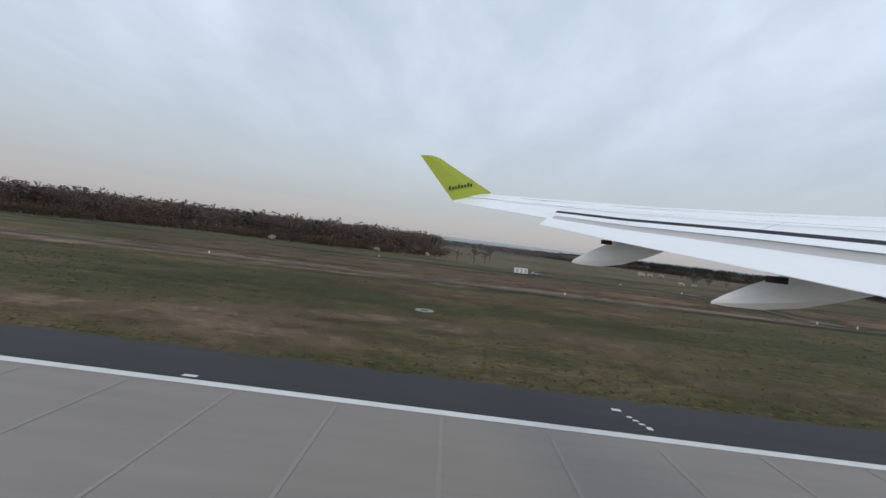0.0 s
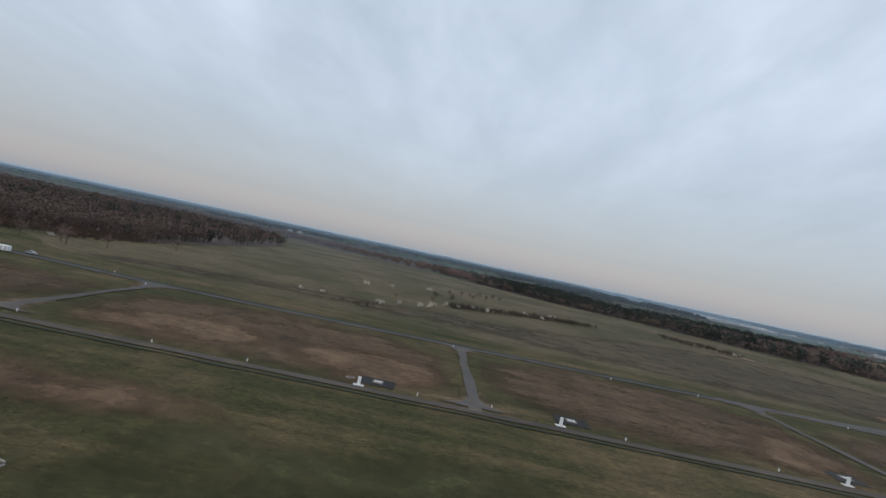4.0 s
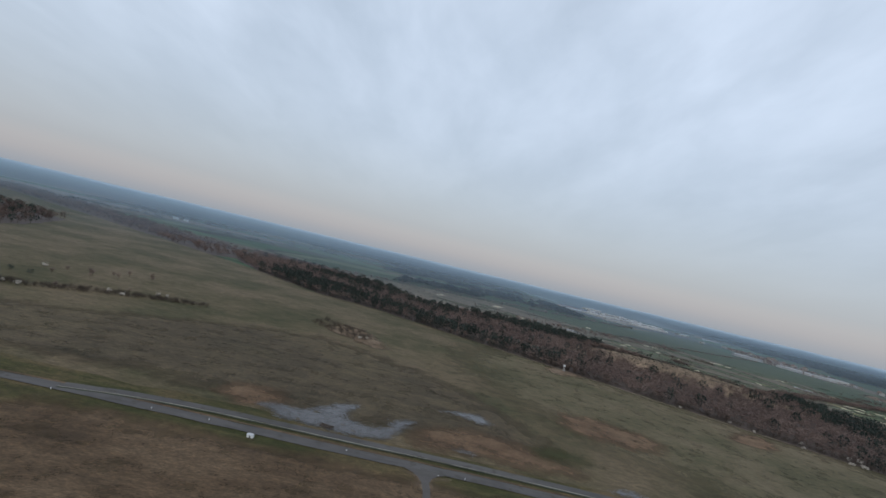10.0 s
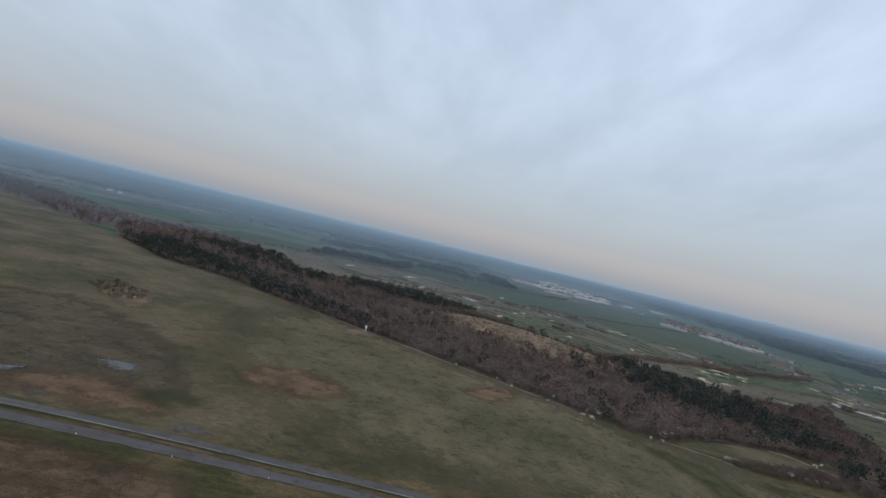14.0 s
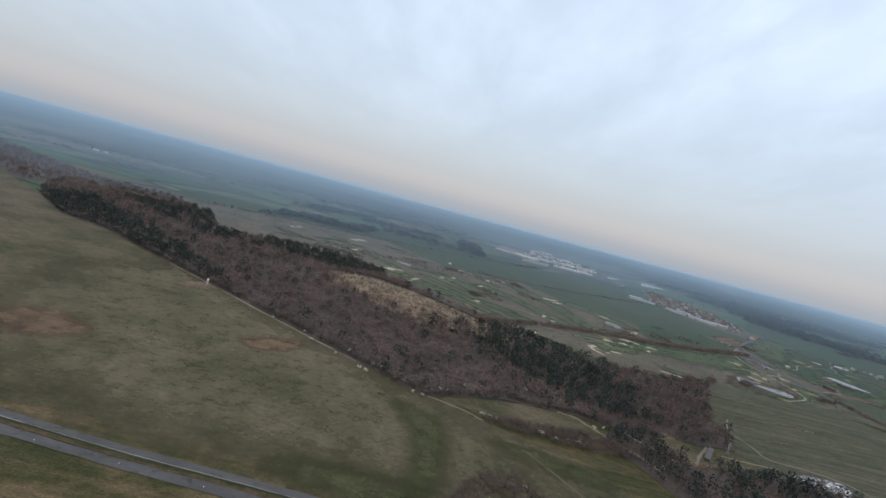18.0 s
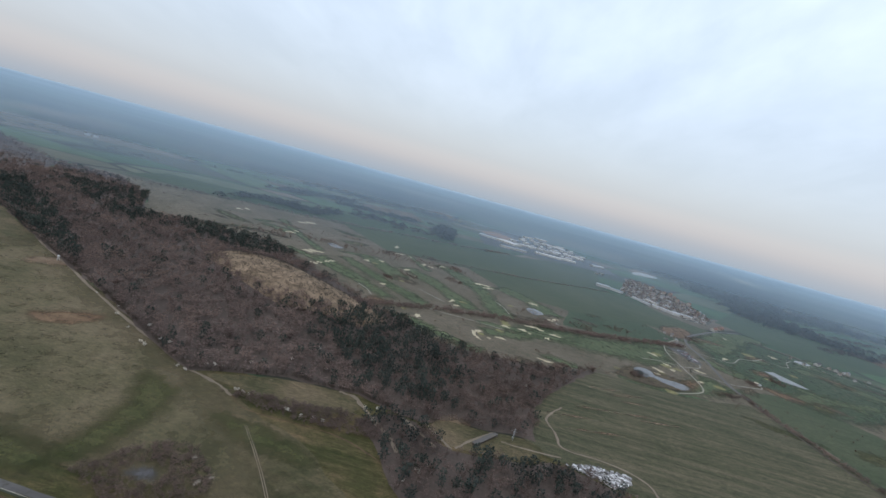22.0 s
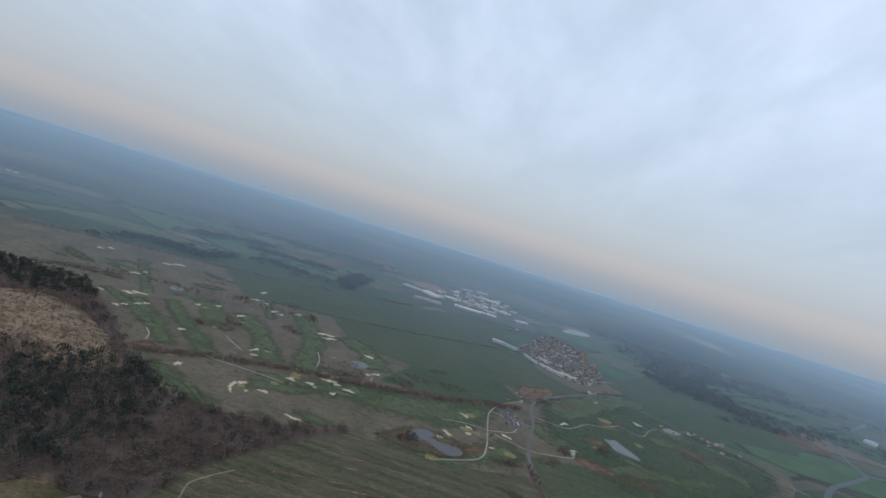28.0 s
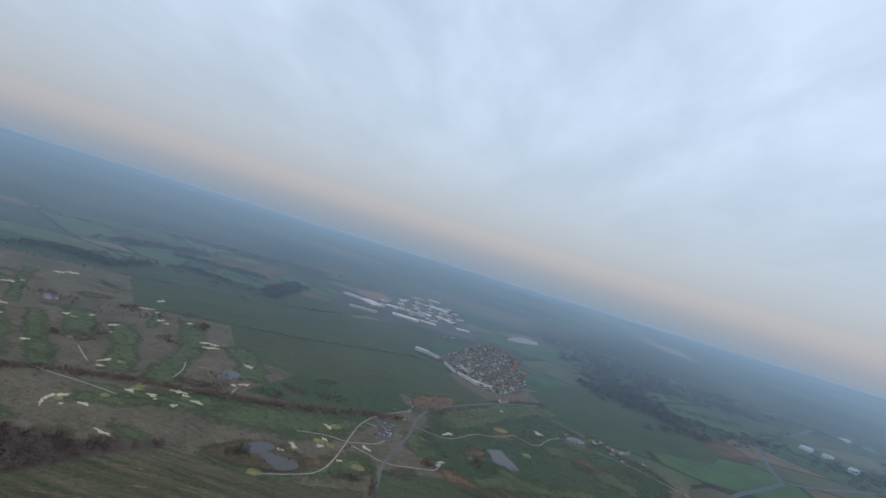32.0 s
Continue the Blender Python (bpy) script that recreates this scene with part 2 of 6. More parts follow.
M_ASPH = rough("road_asphalt", (0.092, 0.086, 0.082), 0.32, 0.8, (0.15, 1, 1), fleck=(0.060, 0.054, 0.044))
M_OLDASPH = rough("old_concrete_road", (0.098, 0.090, 0.083), 0.34, 0.6, (0.4, 1, 1), fleck=(0.135, 0.112, 0.085))
M_SHOULDER = rough("dark_shoulder_asphalt", (0.042, 0.042, 0.044), 0.25, 0.7, (0.08, 1, 1), 0.8)
M_CONC = rough("runway_concrete", (0.235, 0.213, 0.192), 0.12, 0.9, (0.1, 1, 1), 0.85)
M_SCUFF = rough("joint_sealant", (0.262, 0.240, 0.216), 0.1, 0.9, (1, 1, 1), 0.85)
M_TRACK = rough("muddy_track", (0.085, 0.071, 0.059), 0.38, 0.5, (0.2, 1, 1), fleck=(0.12, 0.096, 0.072))
M_LANE = rough("lane_asphalt", (0.118, 0.112, 0.103), 0.2, 0.4)
M_RINGPAINT = rough("weathered_white_paint", (0.29, 0.275, 0.25), 0.35, 1.5)
M_PAINT = rough("white_road_paint", (0.62, 0.62, 0.61), 0.15, 1.5)
M_WHITE = rough("white_panel", (0.75, 0.75, 0.74), 0.06, 1.0, roughness=0.5)
M_PYLON = rough("galvanised_steel", (0.34, 0.35, 0.36), 0.12, 2.0, roughness=0.6)
M_DITCH = rough("dark_ditch_grass", (0.040, 0.045, 0.030), 0.4, 0.5, (0.2, 1, 1))
M_BARE = varied("bare_twigs", (0.158, 0.114, 0.099), (0.230, 0.172, 0.152), 0.95, (0.190, 0.141, 0.123))
M_WEST = varied("dense_brown_twigs", (0.112, 0.080, 0.068), (0.176, 0.132, 0.114), 0.95, (0.140, 0.104, 0.090))
M_BARK = rough("bark", (0.085, 0.068, 0.055), 0.3, 3.0)
M_PINE = varied("pine_needles", (0.030, 0.041, 0.039), (0.054, 0.066, 0.054), 0.9, (0.040, 0.052, 0.045))
M_RIVER = rough("grey_river", (0.065, 0.078, 0.088), 0.15, 0.05, roughness=0.6, bump=0.02)
M_SHRUB = varied("reddish_shrub", (0.070, 0.043, 0.032), (0.153, 0.100, 0.070), 0.95)
M_BLOSSOM = varied("white_blossom", (0.36, 0.33, 0.28), (0.76, 0.72, 0.65), 0.9)
M_FARBARE = varied("distant_bare_wood", (0.050, 0.042, 0.034), (0.105, 0.085, 0.066), 0.95)
M_FARWOOD = varied("distant_wood", (0.024, 0.032, 0.028), (0.070, 0.062, 0.050), 0.95)


def water_material():
    m, n, l, b = shader("still_water")
    b.inputs["Base Color"].default_value = (0.070, 0.064, 0.062, 1)
    b.inputs["Roughness"].default_value = 0.12
    b.inputs["Specular IOR Level"].default_value = 0.25
    relief(n, l, b, grain(n, l, place(n, l), 0.8, 4), 0.03, 0.05)
    return m


M_WATER = water_material()
M_TUFT = varied("grass_blades", (0.060, 0.062, 0.022), (0.150, 0.108, 0.058), 0.95, (0.095, 0.078, 0.034))


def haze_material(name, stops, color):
    """Painted distance haze: a bluish see-through sheet, scattering a little, more opaque further out."""
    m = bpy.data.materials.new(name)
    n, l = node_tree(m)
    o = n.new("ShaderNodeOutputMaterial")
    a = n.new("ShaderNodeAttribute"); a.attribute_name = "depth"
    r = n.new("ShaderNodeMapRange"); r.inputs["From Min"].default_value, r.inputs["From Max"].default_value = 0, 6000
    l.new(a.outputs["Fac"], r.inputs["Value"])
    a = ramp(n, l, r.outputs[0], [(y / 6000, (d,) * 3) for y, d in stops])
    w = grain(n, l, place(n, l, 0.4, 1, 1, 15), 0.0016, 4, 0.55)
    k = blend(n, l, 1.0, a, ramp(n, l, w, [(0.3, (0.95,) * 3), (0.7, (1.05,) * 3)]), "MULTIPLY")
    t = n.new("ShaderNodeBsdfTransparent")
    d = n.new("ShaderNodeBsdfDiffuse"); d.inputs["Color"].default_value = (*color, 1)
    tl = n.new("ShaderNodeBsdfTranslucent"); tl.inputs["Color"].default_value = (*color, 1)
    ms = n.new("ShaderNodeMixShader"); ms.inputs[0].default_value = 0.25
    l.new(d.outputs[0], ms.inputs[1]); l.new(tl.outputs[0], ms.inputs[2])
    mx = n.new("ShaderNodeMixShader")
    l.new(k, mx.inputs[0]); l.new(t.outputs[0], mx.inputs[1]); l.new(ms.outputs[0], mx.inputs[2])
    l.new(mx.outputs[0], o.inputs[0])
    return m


def ground_material():
    """Distant farmland: a patchwork of crops, meadow and plough, with dark hedge lines between."""
    m, n, l, b = shader("farmland")
    p = place(n, l, 0.0030, 0.0075, 1, 24)
    v = n.new("ShaderNodeTexVoronoi"); v.feature = "F1"
    v.inputs["Scale"].default_value = 1.0
    l.new(p, v.inputs["Vector"])
    s = n.new("ShaderNodeSeparateColor"); l.new(v.outputs["Color"], s.inputs[0])
    c = ramp(n, l, s.outputs[0], [(0.0, (0.040, 0.074, 0.036)), (0.25, (0.060, 0.098, 0.048)), (0.42, (0.100, 0.092, 0.060)),
                                  (0.55, (0.040, 0.052, 0.038)), (0.78, (0.150, 0.118, 0.086)), (1.0, (0.062, 0.104, 0.050))])
    e = n.new("ShaderNodeTexVoronoi"); e.feature = "DISTANCE_TO_EDGE"; e.inputs["Scale"].default_value = 1.0
    l.new(p, e.inputs["Vector"])
    edge = ramp(n, l, e.outputs["Distance"], [(0.012, (1, 1, 1)), (0.03, (0, 0, 0))])
    c = blend(n, l, edge, c, (0.035, 0.036, 0.026))
    g = grain(n, l, place(n, l), 0.02, 6, 0.65)
    c = blend(n, l, 0.6, c, ramp(n, l, g, [(0.3, (0.6, 0.6, 0.6)), (0.7, (1.3, 1.3, 1.25))]), "MULTIPLY")
    l.new(c, b.inputs["Base Color"])
    b.inputs["Roughness"].default_value = 0.95
    return m


M_GROUND = ground_material()


def soft_edged(material, scale=0.12):
    """The same grass, thinning out raggedly towards the rim of its patch."""
    m = material.copy()
    m.name = material.name + "_ragged"
    n, l = m.node_tree.nodes, m.node_tree.links
    b = [k for k in n if k.type == "BSDF_PRINCIPLED"][0]
    a = n.new("ShaderNodeAttribute"); a.attribute_name = "cover"
    f = grain(n, l, place(n, l), scale, 5, 0.65)
    add = n.new("ShaderNodeMath"); add.operation = "MULTIPLY_ADD"
    add.inputs[1].default_value = 1.7
    l.new(f, add.inputs[0]); l.new(a.outputs["Fac"], add.inputs[2])
    r = n.new("ShaderNodeMapRange"); r.inputs["From Min"].default_value, r.inputs["From Max"].default_value = 1.0, 1.9
    l.new(add.outputs[0], r.inputs["Value"]); l.new(r.outputs[0], b.inputs["Alpha"])
    return m


S_TAN, S_RED, S_WET, S_LEA, S_HEATH, S_BROWN, S_FAIR, S_CROP2 = (soft_edged(m) for m in (M_TAN, M_RED, M_WET, M_LEA, M_HEATH, M_BROWN, M_FAIR, M_CROP2))
S_WATER = soft_edged(M_WATER, 0.45)


# ---- builders ----
rng = np.random.default_rng(7)


def mesh_of(name, verts, faces, material=None, smooth=False):
    me = bpy.data.meshes.new(name)
    me.from_pydata([tuple(v) for v in verts], [], faces)
    if material:
        for m in (material if isinstance(material, (list, tuple)) else [material]):
            me.materials.append(m)
    if smooth:
        me.shade_smooth()
    return me


def part(name, bm, material, parent, label=""):
    """Links a bmesh as one mesh object under a thing."""
    me = bpy.data.meshes.new(name)
    bm.to_mesh(me); bm.free()
    me.materials.append(material)
    ob = new(name, me)
    ob.parent = parent
    if label:
        ob["label"] = label
    return ob


def sub(name, me, parent, label=""):
    ob = new(name, me)
    ob.parent = parent
    if label:
        ob["label"] = label
    return ob


def thing(name, x, y, z, label, category, group="", turn=0, kind=""):
    ob = new(name)
    ob.matrix_basis = pose(x, y, z, 0, 0, turn)
    return tagged(ob, label, category, group, kind)


def box(bm, x0, y0, z0, x1, y1, z1, bevel=0.0):
    r = bmesh.ops.create_cube(bm, size=1)
    vs = r["verts"]
    bmesh.ops.scale(bm, verts=vs, vec=(x1 - x0, y1 - y0, z1 - z0))
    bmesh.ops.translate(bm, verts=vs, vec=((x0 + x1) / 2, (y0 + y1) / 2, (z0 + z1) / 2))
    if bevel:
        es = list({e for v in vs for e in v.link_edges})
        bmesh.ops.bevel(bm, geom=es, offset=bevel, segments=1, affect="EDGES")
    return bm


def new_bm(*boxes, bevel=0.0):
    bm = bmesh.new()
    for b in boxes:
        box(bm, *b, bevel=bevel)
    return bm


def wavy(poly, step, jitter, seed=0, closed=True):
    """The outline of a patch, cut into short steps that wander a little."""
    r = random.Random(seed)
    pts, n = [], len(poly)
    for i in range(n if closed else n - 1):
        a, b = Vector(poly[i]), Vector(poly[(i + 1) % n])
        d = b - a
        k = max(1, int(d.length / step))
        side = Vector((-d.y, d.x)).normalized()
        for j in range(k):
            w = 0 if j == 0 else r.uniform(-jitter, jitter)
            pts.append(a + d * (j / k) + side * w)
    if not closed:
        pts.append(Vector(poly[-1]))
    return pts


def rounded(poly, times=2):
    """Corner cutting: soft outlines."""
    p = [Vector(q) for q in poly]
    for _ in range(times):
        p = [q for a, b in zip(p, p[1:] + p[:1]) for q in (a * 0.75 + b * 0.25, a * 0.25 + b * 0.75)]
    return p


LAYER = [0]


def sheet(name, pts, z, material, thick=0.0):
    """A level patch from its outline, each a hair above the one before."""
    LAYER[0] += 1
    z += 0.0006 * LAYER[0]
    bm = bmesh.new()
    f = bm.faces.new([bm.verts.new((p[0], p[1], z)) for p in pts])
    f.normal_update()
    if f.normal.z < 0:
        f.normal_flip()
    if thick:
        r = bmesh.ops.extrude_face_region(bm, geom=[f])
        low = [v for v in r["geom"] if isinstance(v, bmesh.types.BMVert)]
        bmesh.ops.translate(bm, verts=low, vec=(0, 0, thick))
    bmesh.ops.triangulate(bm, faces=bm.faces[:])
    me = bpy.data.meshes.new(name)
    bm.to_mesh(me); bm.free()
    me.materials.append(material)
    return me


def patch(name, poly, z, material, label, step=12, jitter=2.0, seed=1, soft=0, category="field"):
    pts = rounded(poly, soft) if soft else poly
    return tagged(new(name, sheet(name, wavy(pts, step, jitter, seed), z, material)), label, category, kind="structure")


def cover_attr(me, values):
    at = me.attributes.new("cover", "FLOAT", "POINT")
    at.data.foreach_set("value", values)


def drift(name, poly, z, material, label, rim, seed=1, step=10, jitter=2.0, category="grass"):
    """A patch that fades into the grass round it over the width of its rim."""
    LAYER[0] += 1
    z += 0.0006 * LAYER[0]
    pts = np.array([tuple(p)[:2] for p in wavy(rounded(poly, 1), step, jitter, seed)])
    lo, hi = pts.min(0) - rim, pts.max(0) + rim
    cell = max(rim / 2.0, (hi - lo).max() / 90)
    nx, ny = (int(k) + 2 for k in (hi - lo) / cell)
    gx, gy = np.meshgrid(lo[0] + np.arange(nx) * cell, lo[1] + np.arange(ny) * cell, indexing="ij")
    q = np.stack([gx.ravel(), gy.ravel()], 1)
    near = np.full(len(q), 1e9)
    for a, b in zip(pts, np.roll(pts, -1, 0)):
        d = b - a
        t = np.clip(((q - a) @ d) / max(d @ d, 1e-9), 0, 1)
        near = np.minimum(near, np.linalg.norm(q - a - t[:, None] * d, axis=1))
    near[~inside(pts, q[:, 0], q[:, 1])] *= -1
    cover = np.clip(0.5 + near / (2 * rim), 0, 1)
    on = (cover > 0).reshape(nx, ny)
    idx = np.arange(nx * ny).reshape(nx, ny)
    use = on[:-1, :-1] | on[1:, :-1] | on[1:, 1:] | on[:-1, 1:]
    faces = np.stack([idx[:-1, :-1][use], idx[1:, :-1][use], idx[1:, 1:][use], idx[:-1, 1:][use]], 1)
    keep, inv = np.unique(faces, return_inverse=True)
    me = mesh_of(name, np.column_stack([q[keep], np.full(len(keep), z)]), [tuple(int(k) for k in f) for f in inv.reshape(-1, 4)], material)
    cover_attr(me, cover[keep])
    return tagged(new(name, me), label, category, kind="structure")


def smooth_line(pts, times=3):
    p = [Vector(q) for q in pts]
    for _ in range(times):
        q = [p[0]]
        for a, b in zip(p, p[1:]):
            q += [a * 0.75 + b * 0.25, a * 0.25 + b * 0.75]
        p = q + [p[-1]]
    return p


def ribbon(name, line, width, z, material, label, category="road", soft=2, ragged=0.0, seed=3, kind="structure"):
    LAYER[0] += 1
    z += 0.0006 * LAYER[0]
    r = random.Random(seed)
    p = smooth_line(line, soft)
    if ragged:
        p = wavy(p, 6, 0, seed, closed=False)
    verts, faces = [], []
    for i, a in enumerate(p):
        d = (p[min(i + 1, len(p) - 1)] - p[max(i - 1, 0)]).normalized()
        s = Vector((-d.y, d.x))
        w0, w1 = (width / 2 + r.uniform(-ragged, ragged) for _ in range(2))
        verts += [(*(a + s * w0), z), (*(a - s * w1), z)]
    for i in range(len(p) - 1):
        faces.append((2 * i, 2 * i + 1, 2 * i + 3, 2 * i + 2))
    return tagged(new(name, mesh_of(name, verts, faces, material)), label, category, kind=kind)


def inside(poly, x, y):
    x, y = np.asarray(x), np.asarray(y)
    hit = np.zeros(x.shape, bool)
    n = len(poly)
    for i in range(n):
        (x0, y0), (x1, y1) = poly[i], poly[(i + 1) % n]
        if y0 == y1:
            continue
        hit ^= ((y0 > y) != (y1 > y)) & (x < (x1 - x0) * (y - y0) / (y1 - y0) + x0)
    return hit


def scatter(poly, count, gap=0.0, holes=()):
    xs, ys = [p[0] for p in poly], [p[1] for p in poly]
    got = np.zeros((0, 2))
    while len(got) < count:
        q = rng.uniform((min(xs), min(ys)), (max(xs), max(ys)), (count * 2, 2))
        ok = inside(poly, q[:, 0], q[:, 1])
        for h in holes:
            ok &= ~inside(h, q[:, 0], q[:, 1])
        if not ok.any():
            break
        got = np.vstack([got, q[ok]])
    return got[:count]


# ---- trees ----
def sliver(a, b, w, spin):
    """A thin leaf-shaped triangle pair from a to b."""
    a, b = np.array(a, float), np.array(b, float)
    d = b - a
    s = np.cross(d, (math.cos(spin), math.sin(spin), 0.3))
    s = s / (np.linalg.norm(s) + 1e-9) * w / 2
    m = a + d * 0.45
    return [a, m + s, b, m - s]


def tree_kit(kind, seed, twigs, wide=1.0):
    """Template of unit height: vertices, quads, and which slot each quad wears (0 wood, 1 crown)."""
    r = random.Random(seed)
    V, Q, S = [], [], []

    def limb(a, b, r0, r1, sides=4):
        a, b = Vector(a), Vector(b)
        d = (b - a).normalized()
        u = d.orthogonal().normalized(); w = d.cross(u)
        base = len(V)
        for c, rad in ((a, r0), (b, r1)):
            for i in range(sides):
                t = 2 * math.pi * i / sides
                V.append(np.array(c + (u * math.cos(t) + w * math.sin(t)) * rad))
        for i in range(sides):
            j = (i + 1) % sides
            Q.append((base + i, base + j, base + sides + j, base + sides + i)); S.append(0)

    def leaf(a, b, w):
        base = len(V)
        V.extend(sliver(a, b, w, r.uniform(0, 6.28)))
        Q.append((base, base + 1, base + 2, base + 3)); S.append(1)

    if kind == "bare":
        limb((0, 0, -0.02), (r.uniform(-.02, .02), r.uniform(-.02, .02), 0.45), 0.022, 0.014, 5)
        limb((0, 0, 0.43), (r.uniform(-.05, .05), r.uniform(-.05, .05), 0.85), 0.014, 0.003)
        ends = []
        for i in range(7):
            t = i * 2.4 + r.uniform(-.4, .4); z0 = r.uniform(0.22, 0.55); k = r.uniform(0.22, 0.36) * wide
            tip = (math.cos(t) * k, math.sin(t) * k, z0 + r.uniform(0.16, 0.38))
            limb((0, 0, z0), tip, 0.010, 0.003, 3)
            ends.append(((0, 0, z0), tip))
        for i in range(twigs):
            a0, b0 = r.choice(ends + [((0, 0, 0.45), (0, 0, 0.9))])
            t = r.uniform(0.3, 1.0)
            p = [a0[k] + (b0[k] - a0[k]) * t for k in range(3)]
            ang = r.uniform(0, 6.28); k = r.uniform(0.03, 0.15) * wide
            q = (p[0] + math.cos(ang) * k, p[1] + math.sin(ang) * k, p[2] + r.uniform(-0.02, 0.10))
            leaf(p, q, r.uniform(0.008, 0.02) if twigs > 150 else r.uniform(0.03, 0.06))
    elif kind == "pine":
        limb((0, 0, -0.02), (0, 0, 0.95), 0.02, 0.005, 5)
        for i in range(twigs):
            z = r.uniform(0.30, 1.0)
            R = (0.05 + 0.24 * (1 - ((z - 0.55) / 0.48) ** 2 if z > 0.55 else 0.24 * (z - 0.22) / 0.33 * 4.0 * 0.24 + 0.05)) * wide
            ang = r.uniform(0, 6.28); k = r.uniform(0.2, 1.0) * max(R, 0.05)
            c = (math.cos(ang) * k, math.sin(ang) * k, z)
            q = (c[0] + math.cos(ang) * 0.09, c[1] + math.sin(ang) * 0.09, z + r.uniform(-0.02, 0.09))
            leaf(c, q, r.uniform(0.07, 0.13))
    elif kind == "clump":  # crown seen from far off: a low dome of broad leafy pieces
        for i in range(twigs):
            ang, k = r.uniform(0, 6.28), math.sqrt(r.random()) * 0.75 * wide
            z = 0.95 - 0.55 * (k / (0.75 * wide)) ** 2 + r.uniform(-0.12, 0.05)
            c = (math.cos(ang) * k, math.sin(ang) * k, z)
            a2 = r.uniform(0, 6.28)
            leaf((c[0] - math.cos(a2) * 0.2, c[1] - math.sin(a2) * 0.2, z - 0.06), (c[0] + math.cos(a2) * 0.2, c[1] + math.sin(a2) * 0.2, z + 0.05), r.uniform(0.22, 0.4))
        limb((0, 0, -0.02), (0, 0, 0.8), 0.03, 0.01, 3)
    else:  # bush: many stems from the ground, rounded
        for i in range(5):
            t = r.uniform(0, 6.28); k = r.uniform(0.1, 0.4) * wide
            limb((0, 0, -0.03), (math.cos(t) * k, math.sin(t) * k, r.uniform(0.5, 0.8)), 0.02, 0.006, 3)
        lumps = [(r.uniform(-.38, .38) * wide, r.uniform(-.38, .38) * wide, r.uniform(.35, .75), r.uniform(.18, .32)) for _ in range(7)]
        for i in range(twigs):
            x, y, z, R = r.choice(lumps)
            d = Vector((r.gauss(0, 1), r.gauss(0, 1), r.gauss(0, 1))).normalized() * R * r.uniform(0.6, 1.05)
            p = (x + d.x, y + d.y, max(0.05, z + d.z))
            q = (p[0] + r.uniform(-.07, .07), p[1] + r.uniform(-.07, .07), p[2] + r.uniform(-.02, .09))
            leaf(p, q, r.uniform(0.04, 0.09))
    return np.array(V, np.float32), np.array(Q, np.int32), np.array(S, np.int32)


def mass(name, kits, spots, heights, mats, label, category, ground=None):
    """One mesh of many trees that nobody could count."""
    allv, allq, alls, base = [], [], [], 0
    for i, (x, y) in enumerate(spots):
        V, Q, S = kits[rng.integers(len(kits))]
        h, t, w = heights[i], rng.uniform(0, 6.28), rng.uniform(0.85, 1.25)
        c, s = math.cos(t), math.sin(t)
        P = np.empty_like(V)
        P[:, 0] = (V[:, 0] * c - V[:, 1] * s) * h * w + x
        P[:, 1] = (V[:, 0] * s + V[:, 1] * c) * h * w + y
        P[:, 2] = V[:, 2] * h + (ground(x, y) if ground else 0)
        allv.append(P); allq.append(Q + base); alls.append(S)
        base += len(V)
    v, q, s = np.vstack(allv), np.vstack(allq), np.concatenate(alls)
    me = bpy.data.meshes.new(name)
    me.vertices.add(len(v)); me.vertices.foreach_set("co", v.ravel())
    me.loops.add(q.size); me.loops.foreach_set("vertex_index", q.ravel())
    me.polygons.add(len(q)); me.polygons.foreach_set("loop_start", np.arange(0, q.size, 4, dtype=np.int32))
    for m in mats:
        me.materials.append(m)
    me.polygons.foreach_set("material_index", s)
    me.update(calc_edges=True); me.validate()
    return tagged(new(name, me), label, category, kind="stuff")


def lone_tree(name, kind, seed, twigs, height, crown_mat, label, category, group, wide=1.0):
    """A tree or bush that can be counted: trunk with limbs, and a crown of small pieces."""
    V, Q, S = tree_kit(kind, seed, twigs, wide)
    ob = new(name)
    tagged(ob, label, category, group)
    for k, nm, mat in ((0, "trunk", M_BARK), (1, "crown", crown_mat)):
        q = Q[S == k]
        used, inv = np.unique(q, return_inverse=True)
        sub(nm, mesh_of(nm, V[used] * height, [tuple(int(a) for a in f) for f in inv.reshape(-1, 4)], mat), ob)
    return ob


BARE = [tree_kit("bare", i, 85, 1.35) for i in range(4)]
BARE_FINE = [tree_kit("bare", 20 + i, 240, 1.1) for i in range(3)]
PINE = [tree_kit("pine", 40 + i, 80, 1.15) for i in range(3)]
BUSH = [tree_kit("bush", 60 + i, 70) for i in range(3)]

# ---- the land ----
bm = bmesh.new()
bmesh.ops.create_grid(bm, x_segments=24, y_segments=24, size=6800)
me = bpy.data.meshes.new("ground"); bm.to_mesh(me); bm.free(); me.materials.append(M_GROUND)
tagged(new("ground", me), "wide hazy farmland of green and brown fields", "ground", kind="structure")

EDGE = [(-600, 1000), (-150, 735), (110, 573), (180, 526), (266, 453), (326, 437), (396, 392), (436, 370), (480, 343), (540, 309), (586, 281), (612, 264), (640, 246), (664, 234)]
patch("airfield_grass", EDGE + [(690, 248), (764, 263), (810, 254), (890, 269), (905, 264), (960, 240), (1300, 150), (1300, -900), (-1400, -900), (-1400, 1010)],
      0.03, M_AIR, "mown airfield grass, olive green with dry brown drifts", 14, 2, 2)
patch("meadow", EDGE[1:] + [(700, 222), (760, 190), (800, 150), (620, 141), (470, 143), (300, 150), (240, 150), (140, 152), (20, 150), (-60, 200), (-90, 560)],
      0.06, M_MEADOW, "open grassland sloping to the wood's edge", 12, 2, 3)
